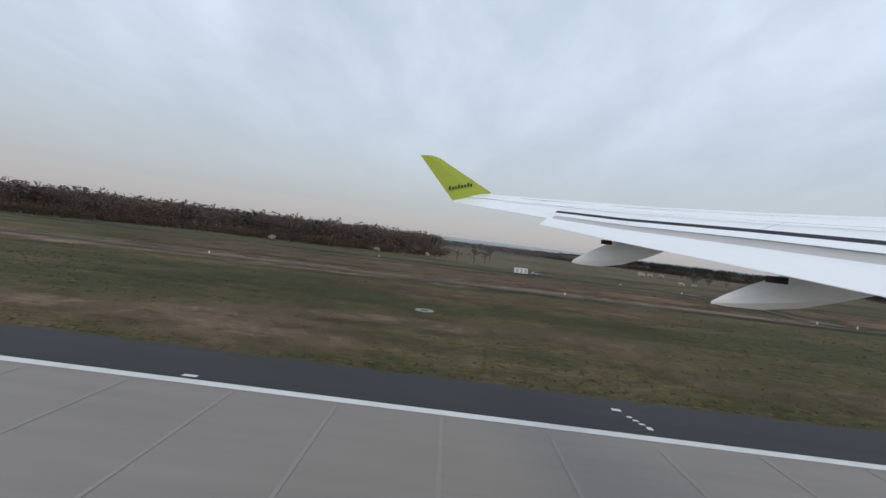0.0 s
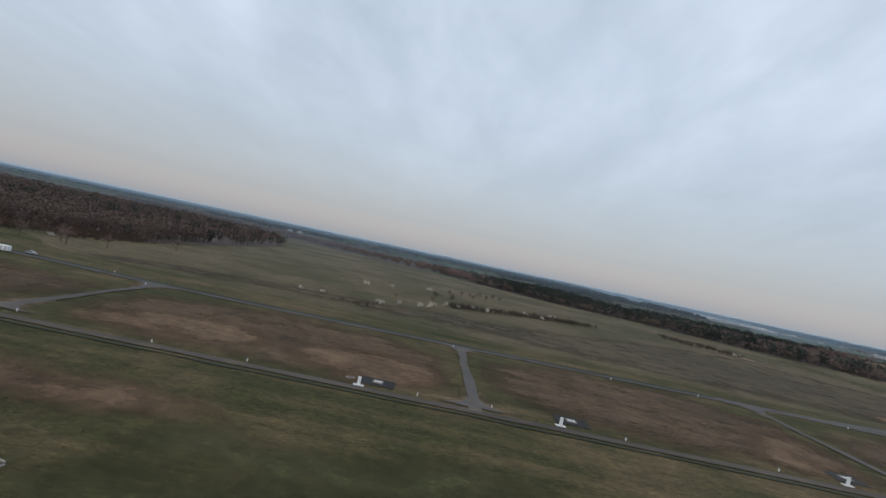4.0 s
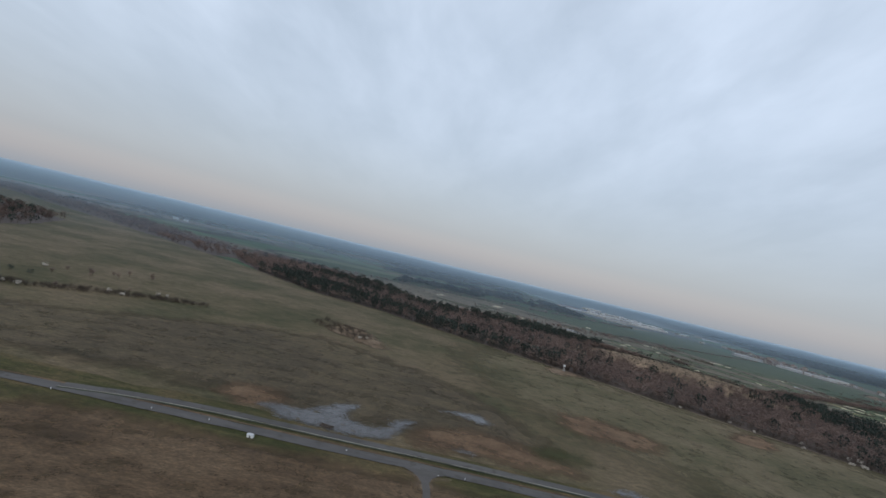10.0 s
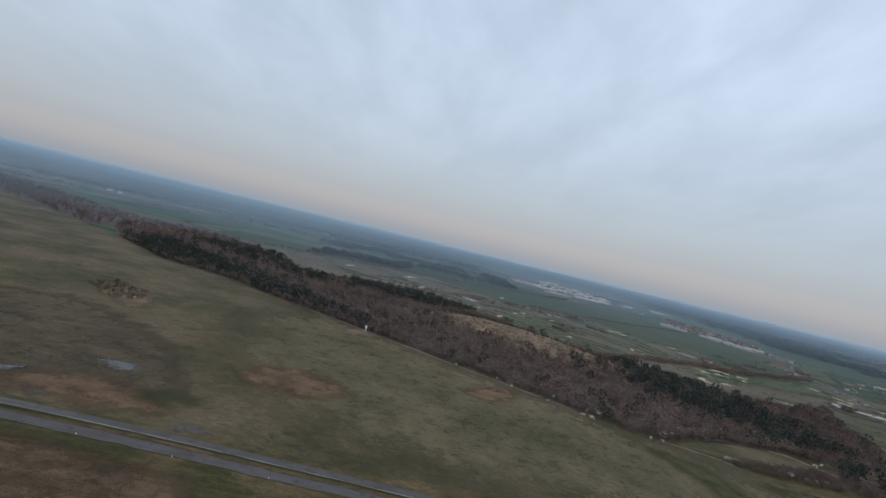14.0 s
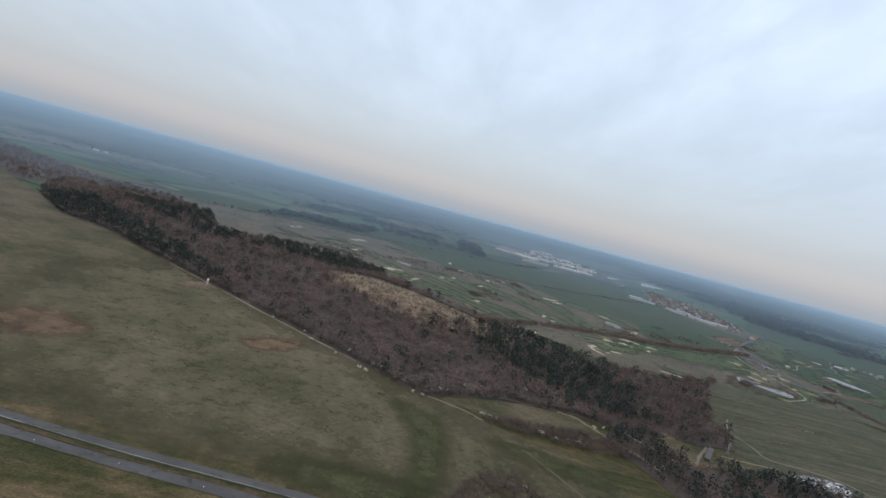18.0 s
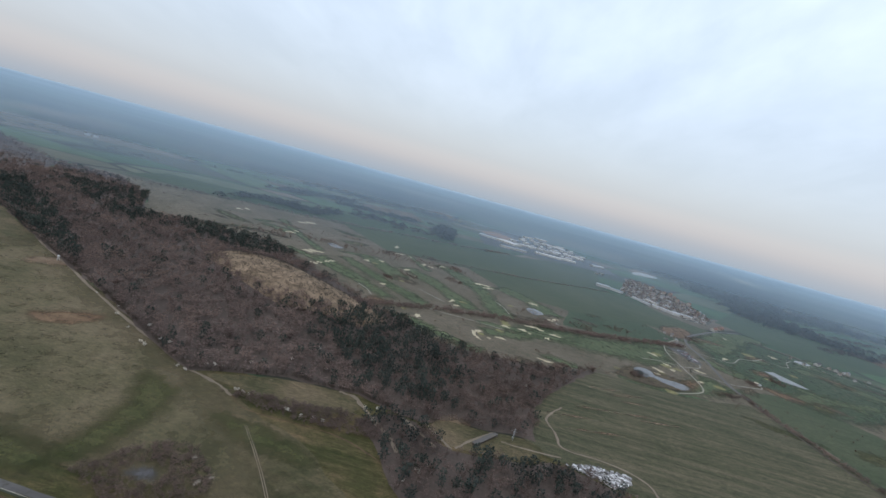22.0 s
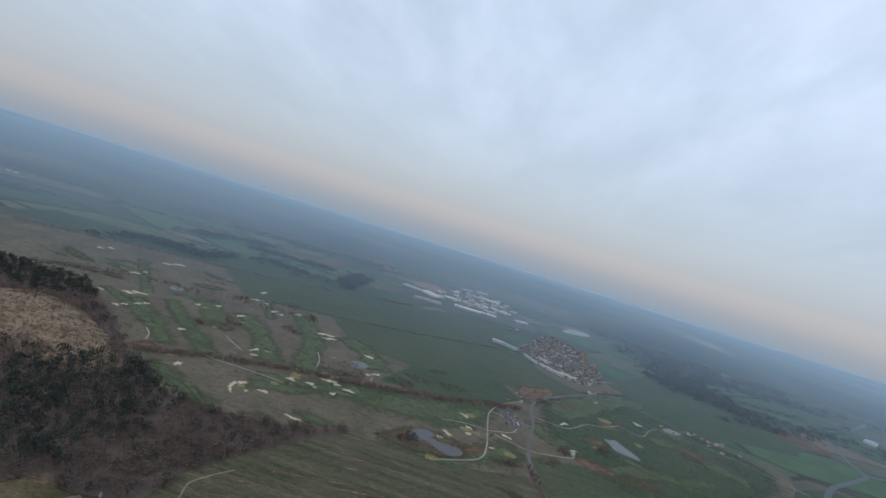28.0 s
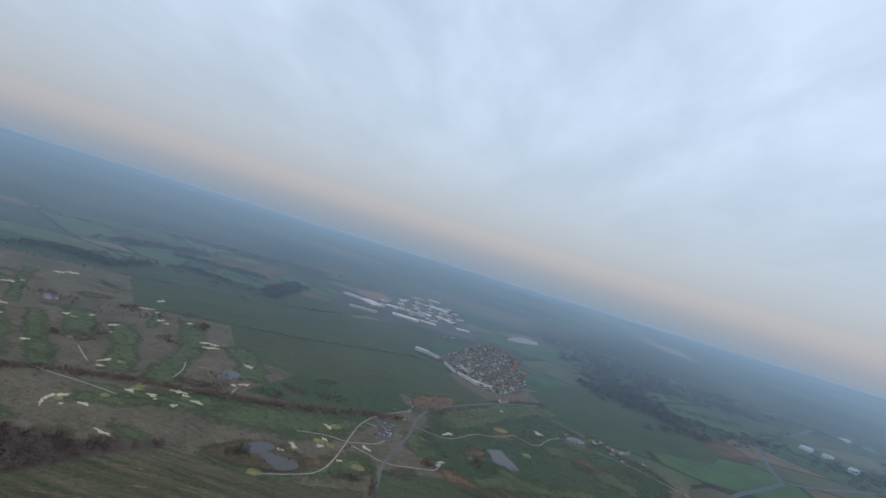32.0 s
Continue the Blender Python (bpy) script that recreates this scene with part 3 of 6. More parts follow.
drift("pale_meadow", [(395, 330), (450, 385), (490, 345), (545, 302), (605, 266), (655, 238), (690, 218), (720, 190), (760, 150), (620, 143), (500, 146), (440, 190), (400, 250)], 0.075, S_LEA,
      "pale dry grassland along the wood's edge", 22, 88, 14, 4, "field")
drift("heath", [(20, 150), (60, 165), (120, 172), (240, 160), (300, 158), (430, 155), (400, 215), (330, 270), (270, 262), (190, 200), (110, 185), (40, 170)],
      0.09, S_HEATH, "brown rough heath beside the perimeter road", 7, 4, 10, 4, "heath")
for i, poly in enumerate([[(155, 85), (229, 85), (228, 128), (158, 128)], [(73, 82), (146, 82), (144, 124), (73, 122)], [(-70, 84), (63, 82), (62, 118), (-70, 112)],
                          [(240, 82), (420, 82), (470, 118), (380, 126), (240, 128)]]):
    drift("dry_field", poly, 0.09, S_BROWN, "dry reddish-brown grass plot between the tracks", 5, 5 + i, 8, 1.0, "field")
for i, poly in enumerate([[(-160, 60), (-60, 62), (-20, 68), (30, 71), (70, 75), (64, 81), (30, 82), (-40, 80), (-110, 76)], [(74, 83), (98, 83), (112, 92), (100, 104), (80, 98)],
                          [(10, 84), (40, 83), (62, 92), (40, 104)], [(120, 84), (144, 84), (146, 100), (130, 106), (112, 96)], [(205, 84), (228, 84), (228, 112), (212, 104)],
                          [(466, 318), (494, 330), (490, 346), (476, 352), (462, 335)], [(540, 246), (562, 266), (586, 272), (572, 240)], [(-40, 24), (-8, 24), (0, 29), (-25, 32)], [(-16, 33), (14, 33), (18, 38), (-8, 39)], [(14, 26), (40, 25), (46, 28), (22, 30)], [(300, 300), (340, 270), (352, 280), (318, 330)]]):
    drift("bleached_grass", poly, 0.12, S_RED if i in (1, 2, 3, 4, 6) else S_TAN, "pale straw-coloured worn strip in the grass", 3.5, 15 + i, 6, 1.6)
for i, poly in enumerate([[(361, 153), (371, 167), (388, 174), (415, 165), (428, 152), (408, 150), (390, 151), (370, 148)], [(298, 156), (312, 150), (322, 168), (300, 172)],
                          [(430, 200), (470, 190), (490, 215), (440, 230)], [(-20, 52), (20, 54), (40, 60), (0, 62)], [(60, 50), (110, 52), (120, 60), (70, 60)]]):
    drift("dead_grass", poly, 0.115, S_RED, "reddish patch of dead grass", 5, 95 + i, 6, 2)
for i, poly in enumerate([[(640, 222), (667, 216), (676, 201), (676, 173), (670, 140), (655, 138), (660, 176), (654, 203)], [(600, 146), (640, 150), (672, 144), (645, 128), (610, 134)], [(408, 168), (424, 174), (432, 166), (413, 160)],
                          [(95, 33), (130, 32), (150, 40), (110, 44)], [(-40, 44), (10, 42), (30, 48), (-20, 52)], [(110, 45), (180, 44), (190, 54), (120, 56)],
                          [(690, 205), (740, 200), (770, 180), (720, 185)]]):
    drift("green_drift", poly, 0.118, S_WET, "fresh green drift of wetter grass", 6, 115 + i, 8, 2)

# runway and its edge
tagged(new("runway", sheet("runway", [(-700, -28), (700, -28), (700, 17.3), (-700, 17.3)], 0.10, M_CONC)), "pale grey concrete runway with faint slab joints", "runway", kind="structure")
tagged(new("runway_shoulder", sheet("runway_shoulder", wavy([(-700, 17.3), (700, 17.3), (700, 21.8), (-700, 21.8)], 3, 0.12, 4), 0.095, M_SHOULDER)),
       "dark asphalt runway shoulder, clean edge to the grass", "shoulder", kind="structure")
tagged(new("runway_edge_line", sheet("runway_edge_line", [(-700, 17.0), (700, 17.0), (700, 17.5), (-700, 17.5)], 0.112, M_PAINT)),
       "white painted runway side stripe", "line", kind="structure")
for i, x in enumerate(range(-40, 60, 4)):
    tagged(new("slab_joint", sheet("slab_joint", [(x, -28), (x + 0.13, -28), (x + 0.13, 16.8), (x, 16.8)], 0.106, M_SCUFF)), "pale sealed joint in the concrete", "joint", "slab joints", "structure")

ribbon("airfield_track", [(-300, 70), (-60, 72), (40, 75), (150, 79), (260, 81), (420, 82), (700, 80)], 2.1, 0.14, M_TRACK, "narrow grey-brown airfield track", ragged=0.12)
ribbon("track_ditch", [(-300, 67.6), (-60, 69.6), (40, 72.6), (150, 76.6), (260, 78.6), (420, 79.6), (700, 77.6)], 0.8, 0.13, M_DITCH, "dark grass ditch along the track", ragged=0.3)
ROAD = [(-400, 118), (-100, 126), (20, 131), (66, 127.5), (150, 131.5), (235, 136)]
ribbon("perimeter_road", [(x, y - 0.4) for x, y in ROAD], 2.3, 0.15, M_ASPH, "grey asphalt perimeter road", ragged=0.1)
ribbon("road_ditch", [(x, y + 2.1) for x, y in ROAD], 2.3, 0.14, M_DITCH, "dark grass verge beside the perimeter road", ragged=0.25)
WIDE = [(226, 135.4), (262, 136.4), (330, 134.6), (400, 134), (480, 128.6), (560, 122.4), (600, 121), (760, 113)]
ribbon("perimeter_road", WIDE, 4.5, 0.15, M_ASPH, "wide grey asphalt strip of the perimeter road", ragged=0.3)
UPPER = [(262, 138.2), (278, 141.4), (300, 143.2), (330, 142.7), (400, 142.2), (480, 136.6), (560, 130), (600, 129), (760, 121)]
ribbon("second_road", UPPER, 3.3, 0.15, M_ASPH, "second strip of old asphalt road", ragged=0.2)
ribbon("road_ditch", [(x, y - 2.5) for x, y in UPPER], 0.9, 0.155, M_DITCH, "dark gutter between the two roads", ragged=0.2)
ribbon("road_kerb", [(x, y - 1.9) for x, y in UPPER], 0.28, 0.16, M_GRAVEL, "pale broken kerb line of the upper road", "kerb", ragged=0.08)
ribbon("road_verge", [(x, y + 2.9) for x, y in WIDE], 1.0, 0.145, M_BROWN, "brown grass strip between the two roads", "grass", ragged=0.25)
for line, w in (([(66, 127), (68, 79)], 2.0), ([(150, 131), (151, 79)], 2.1), ([(233.5, 135), (235, 80)], 2.2), ([(368, 134), (369, 82)], 2.2)):
    ribbon("link_track", line, w, 0.16, M_OLDASPH, "short grey link track crossing the dry grass", soft=0, ragged=0.3)
# junction corners worn wide by turning wheels
for i, (x, y, side) in enumerate(((66, 127, -1), (150, 130.5, -1), (233.5, 134, -1), (368, 131.8, -1), (68, 79, 1), (151, 80, 1), (235, 82, 1))):
    patch("junction", [(x - 7, y + 1), (x - 2.4, y + side * 2.2), (x - 1, y + side * 6.5), (x + 1, y + side * 6.5), (x + 2.4, y + side * 2.2), (x + 7, y + 1)], 0.158, M_OLDASPH, "grey road junction with flared corners", 2, 0.25, 820 + i, 1, "road")
    drift("worn_verge", [(x - 9, y + side * 1.5), (x - 2, y + side * 3), (x - 2, y + side * 11), (x + 2, y + side * 11), (x + 2, y + side * 3), (x + 9, y + side * 1.5)], 0.13, S_TAN, "sandy worn verge at the junction", 1.6, 840 + i, 3, 0.5)
ribbon("forest_path", [(430, 372), (453, 358), (493, 335), (553, 297), (605, 267), (642, 247), (662, 235), (676, 232), (689, 227), (698, 221)], 1.9, 0.12, M_DIRT, "sandy path along the wood's edge", ragged=0.5)
for dx in (-0.6, 0.6):
    ribbon("wheel_track", [(718 + dx, 199), (732 + dx, 181), (750 + dx, 156), (764 + dx, 130)], 0.34, 0.12, M_DIRT, "faint pale wheel track across the grass", "track", ragged=0.12)
ribbon("field_path", [(698, 221), (710, 211), (733, 212), (765, 213), (788, 203), (800, 194)], 0.8, 0.12, M_BROWN, "worn path below the scrub strip", ragged=0.35)

# golf course and the fields round it
GOLF = [(100, 800), (230, 705), (300, 690), (377, 574), (430, 590), (541, 610), (614, 551), (674, 507), (733, 449), (808, 401), (870, 385), (981, 440),
        (1108, 450), (1180, 380), (1300, 420), (1420, 560), (1560, 640), (1640, 760), (1500, 830), (1400, 900), (1320, 862), (1215, 742), (1160, 762),
        (1003, 699), (905, 712), (835, 828), (690, 775), (560, 935), (364, 852), (230, 800)]
patch("pasture", [(880, 262), (960, 230), (1100, 60), (1500, -100), (2100, 200), (2100, 700), (1700, 760), (1500, 640), (1300, 430), (1180, 380), (1000, 440)], 0.04, M_CROP2, "wide green pasture below the golf course", 24, 4, 39)
patch("golf_rough", GOLF, 0.05, M_ROUGH, "brownish golf course rough with scattered shrubs", 18, 4, 30)
patch("crop_field", [(835, 828), (905, 712), (1003, 699), (1160, 762), (1215, 742), (1320, 862), (1255, 915), (1215, 1012), (1156, 999), (949, 880)], 0.08, M_CROP, "broad green winter crop field", 20, 2, 31)
patch("crop_field", [(480, 893), (605, 960), (867, 1107), (948, 1174), (1090, 1300), (1230, 1330), (1170, 1090), (1156, 1003), (949, 884), (819, 831), (690, 775), (560, 935)], 0.08, M_CROP, "long green winter crop field behind a hedge", 20, 2, 32)
patch("young_field", [(1003, 699), (1155, 761), (1181, 704), (1140, 655), (1066, 615), (975, 600)], 0.10, M_CROP2, "small fresh green field beside the hedge", 15, 2, 33)
patch("stubble_field", [(880, 300), (915, 378), (962, 440), (1040, 440), (1108, 450), (1160, 470), (1188, 387), (1215, 250), (1100, 180), (960, 230), (880, 258)], 0.09, M_STUBBLE, "green-brown field with pale drill rows", 12, 2, 34)
patch("young_field", [(1174, 467), (1169, 521), (1244, 542), (1290, 522), (1380, 430), (1330, 300), (1230, 260)], 0.09, M_CROP, "green paddock beside the lane", 15, 2, 35)
patch("young_field", [(1389, 723), (1561, 798), (1600, 740), (1504, 654), (1362, 604)], 0.09, M_CROP2, "fresh green field beside the farmstead", 15, 2, 36)
patch("young_field", [(1407, 1000), (1661, 1347), (1959, 1186), (1763, 915), (1504, 834)], 0.07, M_CROP2, "wide green pasture beyond the hamlet", 20, 3, 37)
patch("young_field", [(300, 850), (480, 905), (605, 970), (867, 1117), (960, 1190), (1010, 1290), (900, 1300), (640, 1150), (400, 1040), (150, 960), (150, 830)], 0.05, M_CROP2, "dark green field beyond the golf course", 20, 3, 38)

FAIRWAYS = [([(737, 685), (792, 629), (844, 546)], 38),
            ([(646, 643), (717, 570), (789, 507)], 25),
            ([(617, 608), (683, 552), (741, 498)], 30),
            ([(787, 781), (857, 682), (872, 604), (889, 552)], 39),
            ([(760, 442), (805, 426), (852, 403)], 26),
            ([(811, 432), (846, 405)], 10),
            ([(931, 547), (980, 548), (1040, 557), (1088, 591), (1125, 641)], 35),
            ([(1051, 524), (1084, 547), (1115, 565)], 29),
            ([(1003, 449), (1028, 443), (1065, 447), (1114, 478)], 9),
            ([(892, 730), (943, 687), (965, 631)], 49),
            ([(855, 474), (900, 489), (925, 522), (952, 547)], 27),
            ([(1136, 528), (1161, 506)], 26),
            ([(1230, 698), (1289, 769), (1377, 881), (1451, 915)], 61),
            ([(1190, 631), (1207, 576), (1229, 607)], 26),
            ([(1392, 721), (1441, 736), (1470, 693), (1517, 668)], 40),
            ([(1276, 552), (1354, 600), (1393, 584)], 35),
            ([(1267, 618), (1286, 647)], 22),
            ([(665, 687), (704, 655), (745, 596)], 39),
            ([(772, 702), (726, 787)], 15)]
FAIRWAYS += [([(480, 800), (540, 720), (610, 640)], 18), ([(570, 610), (624, 582), (690, 540)], 16), ([(1310, 610), (1350, 580), (1440, 620)], 22), ([(850, 500), (919, 520), (989, 526)], 16)]
for i, (line, w) in enumerate(FAIRWAYS):
    p = smooth_line(line, 2)
    d = [(p[min(k + 1, len(p) - 1)] - p[max(k - 1, 0)]).normalized() for k in range(len(p))]
    q = random.Random(40 + i)
    ws = [w * 0.45 * q.uniform(0.7, 1.2) for _ in p]
    side = [a + Vector((-b.y, b.x)) * g for a, b, g in zip(p, d, ws)] + [a - Vector((-b.y, b.x)) * g for a, b, g in list(zip(p, d, ws))[::-1]]
    drift("fairway", side, 0.11, S_FAIR, "mown green golf fairway", min(w * 0.24, 7), 40 + i, 12, 1.5, "fairway")

for i, (poly, mat) in enumerate((([(1205, 600), (1250, 545), (1310, 500), (1420, 570), (1540, 650), (1610, 760), (1500, 815), (1400, 880), (1320, 850), (1225, 745)], S_CROP2),
                                 ([(880, 500), (960, 505), (1040, 520), (1110, 560), (1150, 640), (1090, 610), (1000, 570), (920, 545)], S_FAIR), ([(1010, 445), (1100, 455), (1160, 500), (1150, 540), (1120, 520), (1090, 480), (1030, 460)], S_FAIR))):
    drift("pasture", poly, 0.103, mat, "green pasture and mown grass on the golf course", 14, 660 + i, 14, 4, "grass")

q = random.Random(77)
for i in range(46):
    while True:
        x, y = q.uniform(420, 1540), q.uniform(400, 860)
        if inside(GOLF, x, y):
            break
    w, h, t = q.uniform(14, 46), q.uniform(6, 16), q.uniform(-0.6, 0.9)
    ring = [(x + math.cos(k) * w * q.uniform(0.6, 1.2), y + math.sin(k) * h * q.uniform(0.6, 1.2)) for k in (0, 0.9, 1.8, 2.7, 3.6, 4.5, 5.4)]
    ring = [(x + (a - x) * math.cos(t) - (b - y) * math.sin(t), y + (a - x) * math.sin(t) + (b - y) * math.cos(t)) for a, b in ring]
    drift("rough_patch", ring, 0.105, (S_HEATH, S_FAIR, S_RED, S_WET, S_FAIR)[i % 5], "uneven patch of dead and green grass on the golf course", 7, 700 + i, 10, 2)
for i, poly in enumerate([[(1173, 768), (1243, 823), (1260, 797), (1190, 705)], [(1040, 505), (1010, 470), (1000, 450), (1060, 445), (1100, 470), (1090, 500)], [(812, 253), (836, 274), (846, 247), (822, 233)]]):
    drift("bare_ground", poly, 0.15, (S_RED, S_HEATH, S_TAN)[i], "bare reddish-brown ground", 5, 760 + i, 8, 2)
GREENS = [(853, 460, 6), (887, 523, 8), (876, 490, 6), (1102, 582, 8), (1094, 537, 8), (1108, 535, 6), (1074, 499, 7), (1146, 508, 9), (1274, 612, 6), (1324, 741, 14), (763, 474, 4), (901, 624, 5), (1060, 446, 9), (1011, 474, 5), (1356, 678, 9), (743, 593, 5), (690, 655, 6), (830, 570, 6), (884, 531, 8)]
for i, (x, y, r) in enumerate(GREENS):
    q = random.Random(200 + i)
    pts = rounded([(x + math.cos(k * 1.05) * r * q.uniform(0.7, 1.2), y + math.sin(k * 1.05) * r * q.uniform(0.6, 1.0)) for k in range(6)])
    tagged(new("putting_green", sheet("putting_green", pts, 0.14, M_GREEN)), "pale yellow-green putting green", "green", "putting greens", "structure")


def bunker(x, y, a, b, turn, seed):
    """A sand bunker: a lobed hollow with a raised lip."""
    q = random.Random(seed)
    k1, p1, p2, n = q.choice((3, 4, 5)), q.uniform(0, 6.28), q.uniform(0, 6.28), 28
    rim = []
    for i in range(n):
        t = 2 * math.pi * i / n
        r = 0.78 + 0.30 * math.cos(k1 * t + p1) + 0.16 * math.cos(2 * t + p2)
        rim.append(Vector((math.cos(t) * a * r * 1.25, math.sin(t) * b * r * 1.1)))
    V, Fc = [], []
    for s, z in ((1.12, 0.02), (1.0, 0.42), (0.9, 0.22), (0.5, 0.16)):
        V += [(p.x * s, p.y * s, z) for p in rim]
    V.append((0, 0, 0.15))
    for k in range(3):
        Fc += [(k * n + i, k * n + (i + 1) % n, (k + 1) * n + (i + 1) % n, (k + 1) * n + i) for i in range(n)]
    Fc += [(3 * n + i, 3 * n + (i + 1) % n, 4 * n) for i in range(n)]
    ob = new("bunker", mesh_of("bunker", V, Fc, M_SAND, True))
    ob.matrix_basis = pose(x, y, 0.08, 0, 0, turn)
    return tagged(ob, "pale sand golf bunker with a curved lip", "bunker", "golf bunkers")


BUNK_FRONT = [(848, 447, 7.2, 2.1, 123), (845, 458, 6.5, 3.2, 90), (850, 467, 6.4, 3.2, 45), (876, 464, 6.1, 2.9, -9), (885, 514, 6.6, 3.4, -8), (907, 519, 6.2, 4.0, 14), (922, 544, 8.6, 4.3, 6), (933, 540, 4.6, 3.6, -12), (937, 512, 4.6, 3.2, 77), (950, 534, 7.0, 3.8, 4), (781, 462, 5.4, 3.9, 68), (925, 431, 10.6, 2.7, -8), (862, 453, 1.1, 3.2, 26), (915, 513, 1.6, 3.8, 18)]
BUNK_CLUB = [(1093, 576, 6.7, 3.5, -26), (1073, 511, 8.2, 3.0, -37), (1065, 495, 3.5, 3.0, -8), (1098, 544, 5.0, 3.0, -36), (1098, 527, 5.3, 3.2, 48), (1145, 554, 6.3, 3.5, -28), (1125, 510, 3.4, 2.5, 26), (1234, 577, 6.0, 3.0, 48), (957, 604, 4.0, 4.7, 7), (966, 614, 6.4, 4.9, 51), (942, 676, 7.4, 5.6, -28), (1335, 831, 3.5, 8.7, -8), (1241, 665, 8.8, 4.5, 47), (1392, 779, 8.5, 7.9, -20)]
BUNK_MIDDLE = [(855, 711, 9.0, 4.9, 56), (871, 699, 11.7, 4.5, 43), (868, 714, 5.8, 4.9, 30), (823, 546, 4.6, 2.9, 40), (816, 563, 7.8, 3.2, 63), (739, 670, 7.6, 4.3, 78), (756, 644, 1.8, 4.6, 56), (724, 551, 5.7, 3.2, 45), (677, 658, 5.7, 4.6, 52), (696, 681, 5.1, 4.7, -11), (641, 596, 4.5, 3.9, 96), (605, 627, 11.0, 4.6, 5), (631, 570, 4.3, 3.9, 35), (520, 841, 9.4, 7.8, 32), (758, 744, 6.6, 5.4, 81), (772, 740, 4.5, 5.1, 6), (790, 773, 6.2, 5.8, 75)]
BUNK_FAR = [(711, 779, 9.6, 4.7, 38), (730, 775, 3.5, 4.3, 8), (694, 839, 9.8, 5.1, 75), (410, 805, 5.2, 5.7, 16), (537, 729, 4.0, 4.6, 29)]
BUNK_WEST = [(599, 616, 10.2, 4.3, 11), (627, 560, 6.0, 3.6, -4), (637, 587, 4.6, 3.9, 77), (573, 594, 6.5, 4.3, 0), (535, 709, 9.0, 6.1, 19), (405, 785, 5.8, 7.8, 30), (511, 822, 7.8, 7.5, 14)]
for i, (x, y, a, b, turn) in enumerate(BUNK_FRONT + BUNK_CLUB + BUNK_MIDDLE + BUNK_FAR + BUNK_WEST):
    bunker(x, y, max(a, 2.2) * 0.8, min(b, a * 0.7 + 1) * 0.8, turn, 300 + i)

STREAK = (97, 25)  # run of the drill rows
q = random.Random(91)
for i in range(16):
    x, y, n = q.uniform(915, 1010), q.uniform(300, 420), q.uniform(14, 34)
    if not inside([(905, 300), (930, 330), (975, 420), (1030, 430), (1050, 380), (960, 280)], x, y):
        continue
    u, v = Vector(STREAK).normalized(), Vector((-STREAK[1], STREAK[0])).normalized()
    c = Vector((x, y))
    drift("straw_streak", [c - u * n, c + v * 1.2, c + u * n, c - v * 1.2], 0.12, S_TAN, "pale straw streak along the drill rows", 1.6, 900 + i, 9, 0.4)


def pond(name, poly, label, z=0.16, seed=1):
    if name == "flood_pool":
        return drift(name, poly, z, S_WATER, label, 2.2, seed, 2.2, 0.8, "water")
    pts = wavy(rounded(poly, 1), 3, 1.0, seed)
    return tagged(new(name, sheet(name, pts, z, M_WATER)), label, "water", kind="structure")


pond("pond", [(1030, 478), (1036, 491), (1044, 501), (1056, 502), (1060, 493), (1057, 485), (1071, 482), (1086, 484), (1094, 476), (1086, 463), (1076, 460), (1063, 467), (1050, 478), (1042, 470)], "dark irregular golf course pond", seed=1)
pond("pond", [(927, 620), (926, 642), (945, 646), (953, 628), (936, 607)], "small round grey pond", seed=2)
pond("pond", [(598, 698), (602, 715), (631, 700), (622, 682)], "far pale pond among the fairways", seed=3)
pond("pond", [(1295, 658), (1308, 661), (1318, 669), (1325, 652), (1330, 642), (1340, 623), (1332, 616), (1319, 620), (1301, 624), (1304, 640)], "pale silted pond between fairways", seed=4)
pond("pond", [(1440, 800), (1470, 820), (1480, 800), (1450, 785)], "narrow pond by the farmstead", seed=5)
pond("flood_pool", [(311, 155), (319, 152), (320, 148), (328, 146.5), (339, 146), (348, 146), (355, 148), (358, 151), (359, 157), (366, 169), (361, 168), (356, 163), (357, 158), (350, 155), (342, 157), (340, 161), (345, 173), (338, 171), (334, 167), (331, 162), (326, 157), (320, 158)], "shallow grey flood water on the grass", 0.165, 6)
pond("flood_pool", [(374, 186), (381, 188), (397, 180), (394, 192), (384, 190)], "small pale puddle in the meadow", 0.165, 7)
pond("flood_pool", [(378, 151), (383, 152.5), (386, 151), (382, 150.3)], "thin puddle in the dead grass", 0.165, 12)
pond("flood_pool", [(428, 145), (437, 149), (446, 146), (436, 144)], "long puddle beside the road", 0.165, 8)
pond("flood_pool", [(690, 147), (696, 153), (704, 151), (702, 145)], "dark pool among shrubs", 0.165, 9)
for i, (x, y, r) in enumerate(((331, 158, 1.0), (327, 149, 0.7), (341, 152, 0.5), (336, 164, 0.6), (345, 149, 0.5), (322, 154, 0.5))):
    q = random.Random(800 + i)
    pts = wavy(rounded([(x + math.cos(k * 1.05) * r * 1.8 * q.uniform(0.5, 1.2), y + math.sin(k * 1.05) * r * q.uniform(0.5, 1.1)) for k in range(6)], 1), 1, 0.25, i)
    tagged(new("grass_island", sheet("grass_island", pts, 0.172, M_HEATH)), "low brown grass island in the flood water", "grass", "grass islands", "structure")
pond("far_lake", [(1405, 1560), (1500, 1730), (1570, 1690), (1500, 1600)], "pale gravel lake beyond the village", 0.2, 10)
pond("far_lake", [(2250, 4000), (2720, 4150), (2830, 3700), (2880, 3170), (2780, 3300), (2640, 3800)], "long pale lake on the horizon", 0.2, 11)
